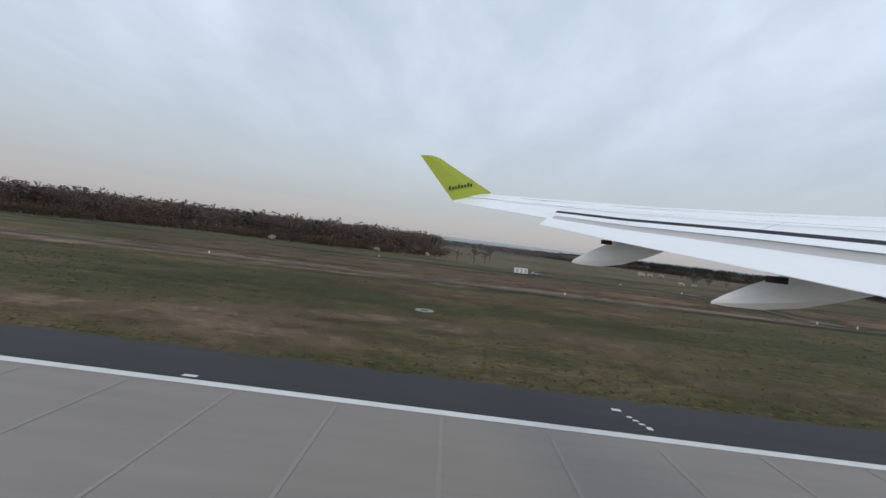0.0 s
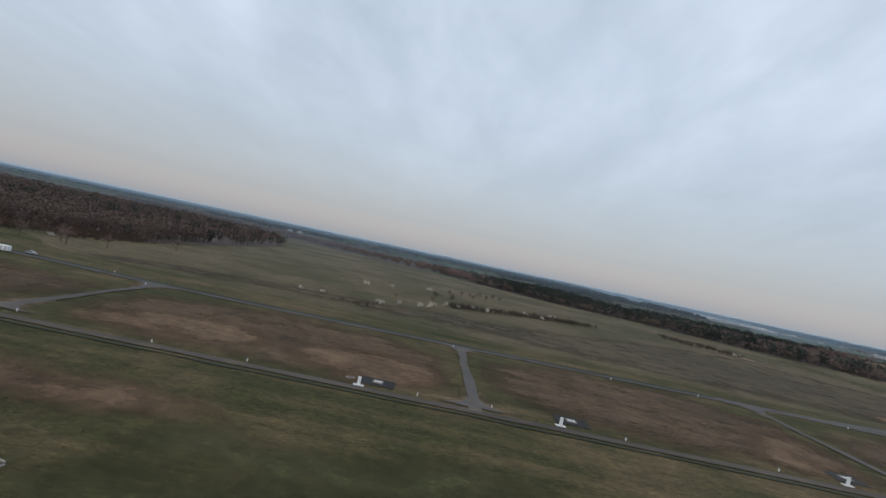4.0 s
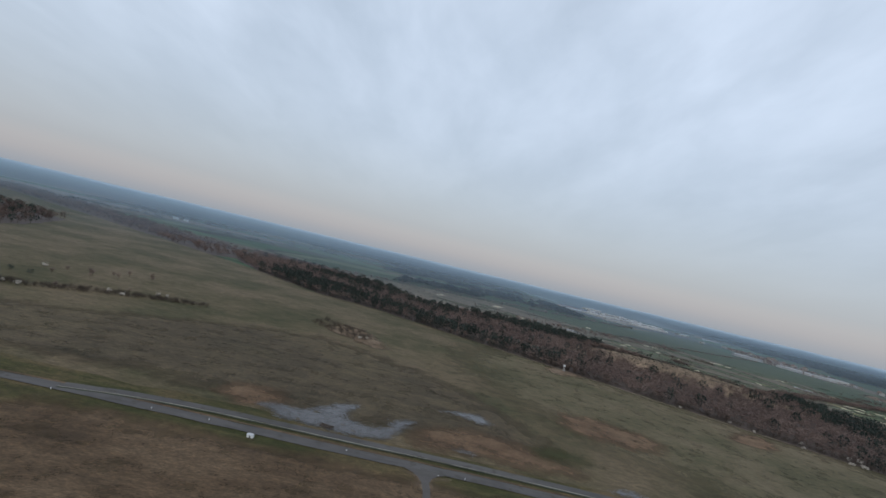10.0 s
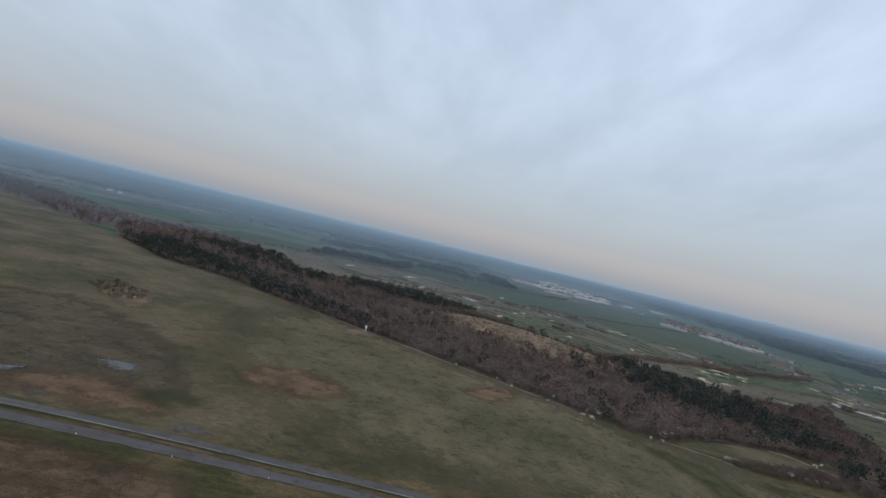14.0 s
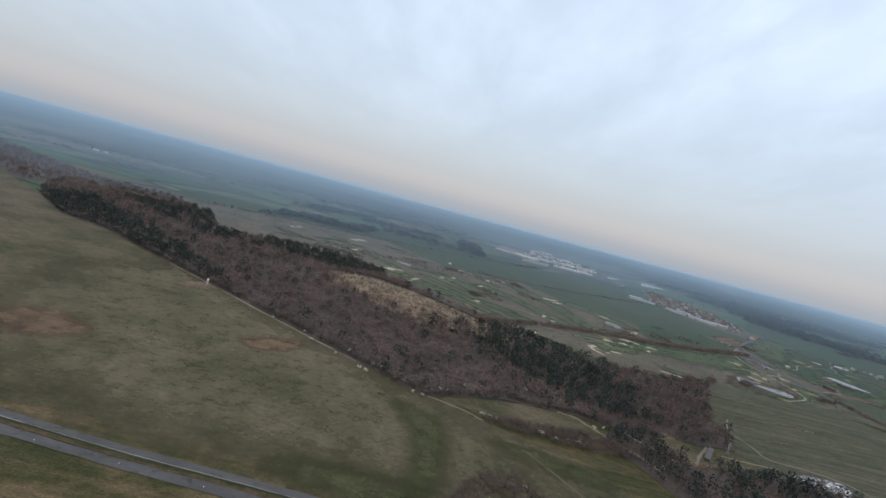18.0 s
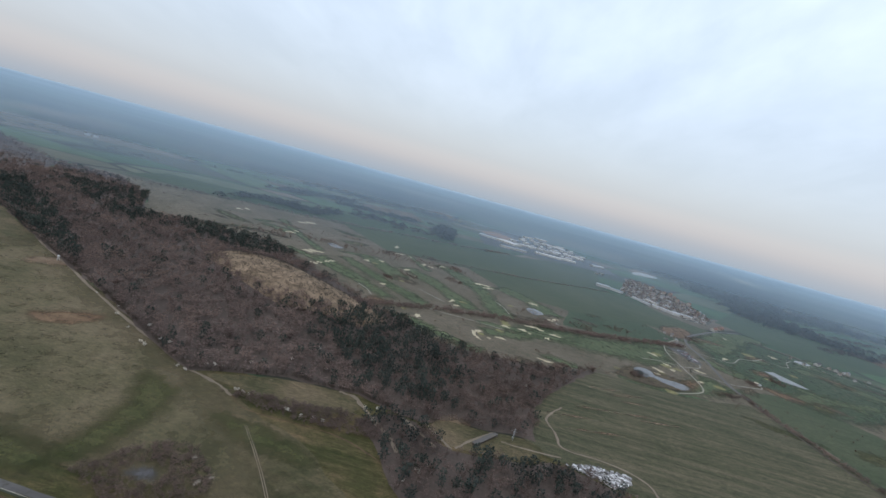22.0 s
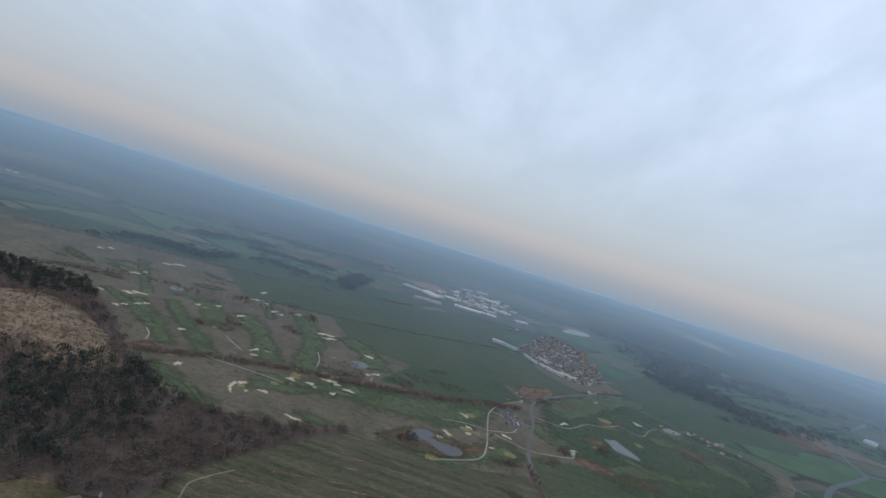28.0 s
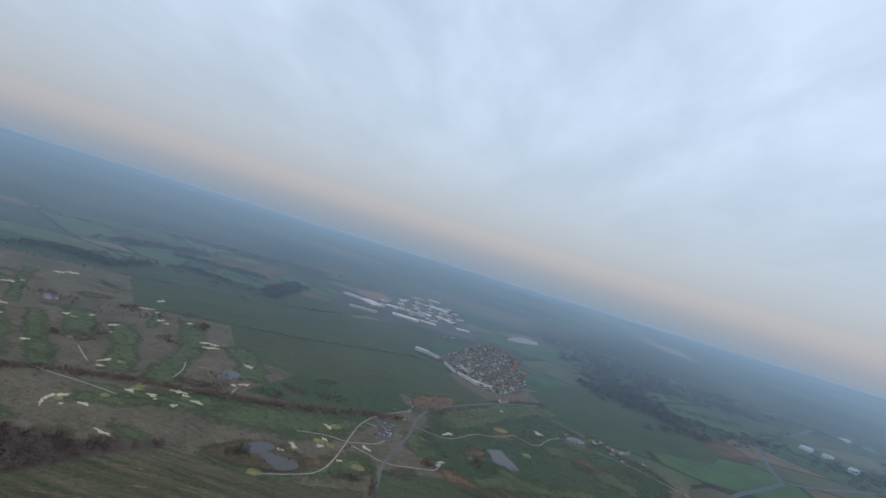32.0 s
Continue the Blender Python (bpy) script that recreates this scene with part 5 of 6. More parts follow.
# grass tufts on the strip beside the runway, densest close to it
n = 12000
tx, ty = rng.uniform(-55, 150, n), 22.3 + rng.random(n) ** 1.7 * 46
th, tw, ta = rng.uniform(0.03, 0.09, n), rng.uniform(0.08, 0.25, n), rng.uniform(0, 3.14, n)
V = np.empty((n, 4, 3), np.float32)
for k, (du, dz) in enumerate(((-1, 0), (1, 0), (0.5, 1), (-0.6, 0.8))):
    V[:, k, 0] = tx + np.cos(ta) * tw * du
    V[:, k, 1] = ty + np.sin(ta) * tw * du + dz * 0.05
    V[:, k, 2] = 0.04 + th * dz
me = bpy.data.meshes.new("grass_tufts")
me.vertices.add(n * 4); me.vertices.foreach_set("co", V.ravel())
me.loops.add(n * 4); me.loops.foreach_set("vertex_index", np.arange(n * 4, dtype=np.int32))
me.polygons.add(n); me.polygons.foreach_set("loop_start", np.arange(0, n * 4, 4, dtype=np.int32))
me.materials.append(M_TUFT); me.update(calc_edges=True); me.validate()
tagged(new("grass_tufts", me), "tufts of olive and straw-coloured grass beside the runway", "grass", kind="stuff")

# ---- things on the airfield ----
M_GLASS_DARK = rough("dark_glass", (0.03, 0.035, 0.04), 0.2, 2.0, roughness=0.15)
M_RUBBER = rough("tyre_rubber", (0.02, 0.02, 0.02), 0.2, 4.0)
M_STEEL = rough("painted_steel", (0.45, 0.46, 0.47), 0.15, 2.0, roughness=0.5)
M_TARMAC = rough("dark_pad", (0.035, 0.034, 0.034), 0.35, 0.7)
M_CARS = by_object("car_paint", [(0.0, (0.6, 0.6, 0.6)), (0.35, (0.08, 0.09, 0.11)), (0.6, (0.35, 0.36, 0.38)), (0.8, (0.2, 0.03, 0.03)), (1.0, (0.7, 0.7, 0.69))], 0.35)


def car(x, y, turn, label="small parked car on the asphalt", group="parked cars"):
    t = thing("car", x, y, 0.165, label, "car", group, turn)
    bm = bmesh.new()
    prof = [(-1.25, 0.18), (-1.25, 0.55), (-1.05, 0.62), (-0.75, 0.95), (0.25, 0.95), (0.6, 0.62), (1.2, 0.52), (1.25, 0.18)]
    a = [bm.verts.new((px, -0.5, pz)) for px, pz in prof]
    b = [bm.verts.new((px, 0.5, pz)) for px, pz in prof]
    bm.faces.new(a); bm.faces.new(b[::-1])
    for i in range(len(prof)):
        j = (i + 1) % len(prof)
        bm.faces.new((a[i], b[i], b[j], a[j]))
    bmesh.ops.recalc_face_normals(bm, faces=bm.faces[:])
    part("body", bm, M_CARS, t)
    part("window", new_bm((-0.72, -0.515, 0.64, 0.25, 0.515, 0.88)), M_GLASS_DARK, t, "dark side glass")
    for sx in (-0.8, 0.8):
        for sy in (-0.48, 0.48):
            bm = bmesh.new()
            bmesh.ops.create_cone(bm, cap_ends=True, segments=10, radius1=0.2, radius2=0.2, depth=0.14, matrix=Matrix.Translation((sx, sy, 0.2)) @ Matrix.Rotation(radians(90), 4, "X"))
            part("wheel", bm, M_RUBBER, t)
    return t


CAR = car(25.5, 132.2, 8, "white car standing on the perimeter road", "airfield cars")

hut = thing("container", 20.5, 128.6, 0.05, "white box container with grey doors beside the road", "container", turn=6)
part("body", new_bm((-1.8, -0.7, 0.25, 1.8, 0.7, 1.7), bevel=0.04), M_WHITE, hut)
for x in (-1.2, 0.0, 1.2):
    part("door", new_bm((x - 0.3, -0.76, 0.35, x + 0.3, -0.7, 1.55), bevel=0.01), M_STEEL, hut, "grey panel door")
for x in (-1.5, 1.5):
    part("skid", new_bm((x - 0.12, -0.65, 0, x + 0.12, 0.65, 0.25)), M_TARMAC, hut)

shed = thing("hut", 318.6, 130.6, 0.04, "small white hut with a pitched roof beside the road", "hut", turn=-4)
shed.matrix_basis = shed.matrix_basis @ Matrix.Scale(0.65, 4)
part("wall", new_bm((-1.3, -0.8, 0, 1.3, 0.8, 1.25)), M_WHITE, shed)
bm = bmesh.new()
v = [bm.verts.new(p) for p in ((-1.45, -0.95, 1.2), (1.45, -0.95, 1.2), (1.45, 0.95, 1.2), (-1.45, 0.95, 1.2), (-1.45, 0, 1.75), (1.45, 0, 1.75))]
for f in ((0, 1, 5, 4), (2, 3, 4, 5), (0, 4, 3), (1, 2, 5), (3, 2, 1, 0)):
    bm.faces.new([v[i] for i in f])
part("roof", bm, M_STEEL, shed)
part("door", new_bm((-0.3, -0.84, 0, 0.3, -0.8, 1.0)), M_TARMAC, shed)

crate = thing("timber_frame", 336.5, 148.2, 0.08, "low dark timber frame at the flood's edge", "frame", turn=-12)
for i in range(4):
    part("rail", new_bm((-2, -1 + i * 0.66, 0.2, 2, -0.88 + i * 0.66, 0.4)), M_BARK, crate)
for x in (-1.9, 1.9):
    for y in (-0.95, 1.0):
        part("post", new_bm((x - 0.1, y - 0.1, 0, x + 0.1, y + 0.1, 0.6)), M_BARK, crate)


def light_stand(x, y, pad, turn=0):
    """Approach equipment: dark pad with a pale slab, and a white upright marker in front."""
    if pad:
        p = thing("equipment_pad", x + 2.8, y + 3.6, 0.06, "dark asphalt pad with a pale concrete slab", "pad", "equipment pads", turn)
        part("base", new_bm((-3.0, -2.0, 0, 3.0, 2.0, 0.10)), M_TARMAC, p)
        part("slab", new_bm((-0.9, -0.8, 0.10, 0.9, 0.8, 0.22), bevel=0.02), M_CONC, p, "pale concrete slab")
        for i in range(3):
            part("cover", new_bm((-0.6 + i * 0.45, -0.4, 0.22, -0.3 + i * 0.45, 0.4, 0.26)), M_PAINT, p, "white cover plate")
    s = thing("marker_board", x, y, 0.06, "white upright marker board on a concrete foot", "marker", "marker boards", turn)
    part("foot", new_bm((-0.9, -0.45, 0, 0.9, 0.45, 0.12), bevel=0.02), M_PAINT, s)
    part("board", new_bm((-0.28, -0.1, 0.12, 0.28, 0.1, 1.5), bevel=0.03), M_WHITE, s)
    part("brace", new_bm((-0.06, 0.1, 0.12, 0.06, 0.4, 0.7)), M_STEEL, s)


light_stand(131, 79.8, True)
light_stand(165.8, 81.3, True)
light_stand(216.3, 82.6, True)

post = thing("marker_post", 177, 81.2, 0.03, "short white marker post beside the track", "post", "marker posts")
part("shaft", new_bm((-0.09, -0.09, 0, 0.09, 0.09, 0.45), bevel=0.02), M_WHITE, post)
part("cap", new_bm((-0.11, -0.11, 0.45, 0.11, 0.11, 0.52)), M_STEEL, post)
for x, y in ((204, 82.2), (148, 129.5), (193, 131.5), (219, 133.8), (289, 134.8), (305, 135.4), (141, 81), (112, 79.6), (65, 80), (72, 80), (64, 124.6), (154, 83), (230, 84.5), (239, 84.5), (96, 79), (262, 133.7),
             (345, 134.6), (380, 132.6), (372, 131.2), (410, 131.2), (440, 128.8), (470, 127.2), (500, 125.4), (530, 124), (560, 122.6), (590, 121), (50, 132), (-20, 130), (20, 77), (-40, 75)):
    copy_thing(post, pose(x, y, 0.03))

mast = thing("lattice_tower", 479, 340, 0.06, "small white tripod tower at the wood's edge", "tower")
for k in range(4):
    t = k * math.pi / 2 + 0.6
    bm = bmesh.new()
    a, b = Vector((math.cos(t) * 1.1, math.sin(t) * 1.1, 0)), Vector((math.cos(t) * 0.35, math.sin(t) * 0.35, 3.4))
    bmesh.ops.create_cone(bm, cap_ends=True, segments=6, radius1=0.09, radius2=0.07, depth=(b - a).length, matrix=Matrix.Translation((a + b) / 2) @ (b - a).to_track_quat("Z", "Y").to_matrix().to_4x4())
    part("leg", bm, M_WHITE, mast)
part("cabin", new_bm((-0.7, -0.7, 3.4, 0.7, 0.7, 4.6), bevel=0.06), M_WHITE, mast)
part("ladder", new_bm((-0.15, -1.0, 0.2, 0.15, -0.9, 3.4)), M_STEEL, mast)


def disc(x, y, r=0.9):
    """A round concrete cover: pale ring round a darker lid."""
    d = thing("ground_ring", x, y, 0.04, "round white-painted concrete ring in the grass", "ring", "ground rings")
    for nm, r0, r1, z, mat in (("ring", r * 0.45, r, 0.10, M_RINGPAINT), ("lid", 0.0, r * 0.45, 0.07, M_OLDASPH)):
        V, Fc, n = [], [], 24
        for i in range(n):
            c, s = math.cos(2 * math.pi * i / n), math.sin(2 * math.pi * i / n)
            V += [(c * r0, s * r0, z), (c * r1, s * r1, z), (c * r1, s * r1, -0.05)]
        for i in range(n):
            j = (i + 1) % n
            Fc += [(3 * i, 3 * i + 1, 3 * j + 1, 3 * j), (3 * i + 1, 3 * i + 2, 3 * j + 2, 3 * j + 1)]
        sub(nm, mesh_of(nm, V, Fc, mat), d)
    return d


RING = disc(-2, 42)
for x, y in ((95.4, 41.9), (46.0, 40.6)):
    copy_thing(RING, pose(x, y, 0.04))
slab = thing("cover_slab", 93.4, 40.3, 0.05, "pale broken concrete slab in the grass", "slab", "cover slabs", 20)
part("plate", new_bm((-0.6, -0.4, -0.03, 0.6, 0.4, 0.06), bevel=0.02), M_TRACK, slab, "sunken muddy lid")
for x0, y0, x1, y1 in ((-0.75, -0.55, 0.75, -0.4), (-0.75, 0.4, 0.3, 0.55), (-0.75, -0.4, -0.6, 0.4), (0.6, -0.4, 0.75, 0.25)):
    part("edge", new_bm((x0, y0, -0.03, x1, y1, 0.1), bevel=0.02), M_RINGPAINT, slab, "pale broken concrete edge")
copy_thing(RING, pose(30, 24.6, 0.04) @ Matrix.Scale(0.7, 4))
for x, y, a in ((64.3, 40.5, -20),):
    copy_thing(slab, pose(x, y, 0.05, 0, 0, a))
copy_thing(slab, pose(108.5, 40.6, 0.1, 0, 0, -15))
copy_thing(slab, pose(129, 83, 0.1, 0, 0, 40))

# painted distance marks on the shoulder, unreadable, as plain bars
marks = thing("shoulder_marks", 8.3, 19.1, 0.118, "short white painted bars on the dark shoulder", "marking", turn=0)
for i, (x, y, a, b) in enumerate(((-0.25, 1.1, 0.35, 0.28), (0.0, 0.35, 0.2, 0.16), (0.12, 0.0, 0.2, 0.16), (0.25, -0.35, 0.2, 0.16), (0.4, -0.75, 0.2, 0.3))):
    part("bar", new_bm((x - a, y - b / 2, 0, x + a * 0.2, y + b / 2, 0.008)), M_PAINT, marks)
copy_thing(marks, pose(-46, 19.1, 0.118))
m2 = thing("shoulder_bar", -10.2, 17.9, 0.118, "single white painted bar on the dark shoulder", "marking")
part("bar", new_bm((-0.3, -0.12, 0, 0.3, 0.12, 0.008)), M_PAINT, m2)
copy_thing(m2, pose(27, 17.9, 0.118))

# ---- countable trees and bushes ----
kits = [lone_tree("blossom_bush", "bush", 500 + i, 480, 1.0, M_BLOSSOM, "white-blossoming thorn bush on the grass", "bush", "blossoming bushes", 1.1) for i in range(4)]
spots = [(103, 243, 3.6), (114, 258, 3), (126, 191, 3), (120, 181, 2.6), (134, 197, 3.4), (138, 203, 2.6), (140, 210, 3), (146, 221, 3.4), (135, 290, 3.2), (160, 234, 2.6), (167, 233, 3.2), (191, 263, 2.6), (193, 260, 2.2), (201, 259, 2.6),
         (209, 278, 3), (213, 281, 2.4), (329, 288, 2.6), (333, 291, 2.4), (610, 273, 3), (628, 259, 3.2), (634, 258, 3.6), (668, 245, 2.6), (673, 247, 3), (678, 248, 3), (698, 227, 3.6), (703, 226, 3.2), (706, 225, 2.6), (732, 220, 3.8),
         (741, 219, 3), (748, 220, 2.8), (753, 220, 3), (801, 215, 3.2), (812, 200, 3.2), (818, 206, 3), (806, 190, 3), (711, 165, 2.6), (720, 151, 3), (724, 156, 2.4), (548, 300, 2.4), (575, 288, 2.2), (97, 180, 2), (90, 176, 2.2), (-60, 152, 2.4), (-25, 156, 2.4),
         (-8, 176, 2.2), (690, 262, 2.8), (709, 283, 2.8), (720, 312, 2.6), (735, 282, 2.8), (772, 246, 3), (780, 250, 3), (880, 346, 3), (890, 351, 3.4), (118, 185, 2.2), (152, 226, 2.2), (603, 262, 2.8), (621, 250, 3.0), (626, 247, 3.4), (656, 234, 2.6), (662, 232, 2.8), (583, 277, 2.4)]
for i, (x, y, h) in enumerate(spots):
    k = kits[i % 4]
    m = pose(x, y, 0.1, 0, 0, 67 * i) @ Matrix.Scale(h * 0.85, 4)
    if i < 4:
        k.matrix_basis = m
    else:
        c = copy_thing(k, pose(x, y, 0.1, 0, 0, 67 * i))
        c.matrix_basis = m
ever = lone_tree("evergreen_bush", "bush", 520, 300, 1.0, M_PINE, "dark round evergreen bush in the meadow", "bush", "evergreen bushes", 0.9)
ever.matrix_basis = pose(149, 262, 0.1) @ Matrix.Scale(3.2, 4)
for x, y, h in ((140, 260, 3.6), (1036, 472, 6), (1041, 470, 6), (1032, 476, 6), (1034, 468, 5), (1038, 478, 5), (1080, 482, 3), (1087, 486, 3), (1127, 543, 4), (1124, 536, 4), (1148, 590, 4)):
    c = copy_thing(ever, pose(x, y, 0.1)); c.matrix_basis = pose(x, y, 0.1, 0, 0, x) @ Matrix.Scale(h, 4)
bare = lone_tree("bare_tree", "bare", 530, 420, 1.0, M_BARE, "leafless tree standing alone in the grass", "tree", "lone bare trees", 1.2)
bare.matrix_basis = pose(9, 163, 0.1) @ Matrix.Scale(7, 4)
for x, y, h in ((-5, 160, 6), (-1, 172, 6), (19, 212, 7), (3, 168, 5), (14, 176, 6), (139, 228, 3.5), (161, 293, 5), (169, 316, 5), (179, 325, 5), (156, 298, 4.5), (166, 305, 4), (148, 290, 4), (335, 300, 3), (-12, 158, 5), (150, 276, 4), (172, 300, 5), (183, 318, 4.5), (163, 288, 4), (198, 270, 3.5), (122, 214, 3), (175, 246, 3.5)):
    c = copy_thing(bare, pose(x, y, 0.1)); c.matrix_basis = pose(x, y, 0.1, 0, 0, 3 * x) @ Matrix.Scale(h, 4)

# ---- buildings ----
M_WALL = by_object("house_render", [(0.0, (0.32, 0.30, 0.27)), (0.5, (0.44, 0.43, 0.40)), (1.0, (0.25, 0.22, 0.19))], 0.9)
M_ROOF = by_object("roof_tiles", [(0.0, (0.125, 0.095, 0.085)), (0.2, (0.11, 0.10, 0.098)), (0.45, (0.08, 0.082, 0.088)), (0.62, (0.34, 0.35, 0.36)), (0.75, (0.12, 0.115, 0.115)), (0.9, (0.15, 0.108, 0.093)), (1.0, (0.26, 0.26, 0.27))], 0.85)
M_REDROOF = rough("red_roof_tiles", (0.18, 0.112, 0.092), 0.25, 1.0)
M_METAL = by_object("shed_roof_metal", [(0.0, (0.30, 0.32, 0.35)), (0.35, (0.42, 0.44, 0.46)), (0.6, (0.20, 0.23, 0.26)), (0.8, (0.33, 0.33, 0.33)), (1.0, (0.56, 0.57, 0.57))], 0.5, 0.3)
M_SHEDWALL = by_object("shed_wall", [(0.0, (0.32, 0.33, 0.34)), (1.0, (0.46, 0.45, 0.42))], 0.8, 0.5)


def gable(w, d, h, rise, over=0.25):
    """Wall block, pitched roof shell."""
    wall = bmesh.new()
    v = [wall.verts.new(p) for p in ((-w, -d, 0), (w, -d, 0), (w, d, 0), (-w, d, 0), (-w, -d, h), (w, -d, h), (w, d, h), (-w, d, h), (-w, 0, h + rise), (w, 0, h + rise))]
    for f in ((0, 1, 5, 4), (2, 3, 7, 6), (1, 2, 6, 9, 5), (3, 0, 4, 8, 7), (3, 2, 1, 0)):
        wall.faces.new([v[i] for i in f])
    roof = bmesh.new()
    s = rise / d
    W, D, t = w + over, d + over, 0.12
    top = [(-W, -D, h - over * s), (W, -D, h - over * s), (W, 0, h + rise), (-W, 0, h + rise), (W, D, h - over * s), (-W, D, h - over * s)]
    a = [roof.verts.new((x, y, z + 0.03)) for x, y, z in top]
    b = [roof.verts.new((x, y, z + 0.03 + t)) for x, y, z in top]
    for i, j, k, m in ((0, 1, 2, 3), (3, 2, 4, 5)):
        roof.faces.new((b[i], b[j], b[k], b[m])); roof.faces.new((a[m], a[k], a[j], a[i]))
    for i, j in ((0, 1), (1, 2), (2, 4), (4, 5), (5, 3), (3, 0)):
        roof.faces.new((a[i], a[j], b[j], b[i]))
    return wall, roof


def house(w, d, h, rise, label, group, roof_mat=None, wings=0):
    t = new("house")
    tagged(t, label, "house", group)
    wall, roof = gable(w, d, h, rise)
    part("wall", wall, M_WALL, t)
    r = part("roof", roof, roof_mat or M_ROOF, t)
    c = part("chimney", new_bm((w * 0.3, -0.2, h + rise * 0.6, w * 0.3 + 0.4, 0.2, h + rise + 0.7)), M_ROOF, r)
    n = max(2, int(w / 1.1))
    for i in range(n):
        x = -w + (i + 0.5) * 2 * w / n
        part("window", new_bm((x - 0.3, -d - 0.03, h * 0.35, x + 0.3, -d + 0.05, h * 0.75)), M_GLASS_DARK, t)
    part("door", new_bm((-0.35, d - 0.05, 0, 0.35, d + 0.03, 1.4)), M_BARK, t)
    return t


HOUSES = [house(3.2, 2.4, 2.2, 1.8, "plain rendered village house with a pitched roof", "village houses"), house(4.0, 2.6, 3.0, 1.6, "two-storey village house with a tiled roof", "village houses"),
          house(2.6, 2.4, 2.4, 2.0, "small village house with a steep roof", "village houses"), house(5.0, 2.6, 2.4, 1.5, "long low village house with pale walls", "village houses")]
VILLAGE = [(1212, 1072), (1225, 1020), (1247, 978), (1282, 946), (1315, 921), (1351, 931), (1400, 995), (1412, 1080), (1416, 1200), (1410, 1300), (1372, 1385), (1328, 1364), (1270, 1214)]
q = random.Random(11)
spots, tries = [], 0
while len(spots) < 330 and tries < 9000:
    tries += 1
    x, y = q.uniform(1220, 1430), q.uniform(925, 1435)
    if inside(VILLAGE, x, y) and all((x - a) ** 2 + ((y - b) * 0.6) ** 2 > q.uniform(40, 80) for a, b in spots):
        spots.append((x, y))
for i, (x, y) in enumerate(spots):
    m = pose(x, y, 0.15, 0, 0, q.choice((38, 128)) + q.uniform(-9, 9)) @ Matrix.Scale(q.uniform(0.7, 1.05), 4)
    h = HOUSES[i % 4]
    if i >= 4:
        h = copy_thing(h, Matrix())
    h.matrix_basis = m
patch("village_ground", VILLAGE, 0.12, rough("gardens", (0.075, 0.072, 0.058), 0.4, 0.08), "grey-green gardens and yards of the village", 12, 3, 70)
for line in ([(1232, 1040), (1300, 1090), (1400, 1180)], [(1262, 940), (1300, 1090), (1340, 1300), (1370, 1420)], [(1345, 940), (1385, 1080), (1420, 1240)]):
    ribbon("village_street", line, 3.5, 0.16, M_LANE, "grey village street between the houses")
yard_spots = scatter(VILLAGE, 420)
mass("village_trees", BUSH, yard_spots, rng.uniform(2, 6, len(yard_spots)), (M_BARK, M_SHRUB), "bare garden trees between the houses", "trees")

red = house(9, 3.2, 3.2, 2.0, "long terrace with a red tiled roof", "red-roofed terraces", M_REDROOF)
red.matrix_basis = pose(1343, 886, 0.15, 0, 0, 45) @ Matrix.Scale(1.3, 4)
for x, y, t, s in ((1372, 916, 45, 1.3), (1396, 1250, 60, 1.5), (1420, 1262, 60, 1.5), (1396, 1165, 60, 1.4), (1424, 1160, 60, 1.4), (1380, 1300, 60, 1.3), (1408, 1210, 60, 1.3), (1365, 1163, 60, 0.8), (1389, 1122, 60, 0.8), (1410, 1120, 60, 0.8), (1400, 1080, 60, 0.7), (1384, 1040, 60, 0.7), (1370, 1010, 55, 0.6), (1398, 1330, 60, 0.9), (1372, 1370, 60, 0.8), (1340, 1180, 60, 0.7), (1352, 1230, 60, 0.7)):
    c = copy_thing(red, Matrix()); c.matrix_basis = pose(x, y, 0.15, 0, 0, t) @ Matrix.Scale(s, 4)


def works_shed(w, d, h, label, group):
    t = new("industrial_shed")
    tagged(t, label, "shed", group)
    wall, roof = gable(w, d, h, d * 0.12, 0.3)
    part("wall", wall, M_SHEDWALL, t)
    r = part("roof", roof, M_METAL, t)
    for i in range(4):
        x = -w * 0.75 + i * w * 0.5
        part("rooflight", new_bm((x - 0.5, -d * 0.8, h + 0.25, x + 0.5, -d * 0.15, h + d * 0.12 * 0.75)), M_STEEL, r)
    for i in range(3):
        x = -w * 0.6 + i * w * 0.6
        part("gate", new_bm((x - 1.2, -d - 0.05, 0, x + 1.2, -d + 0.05, h * 0.7)), M_STEEL, t)
    return t


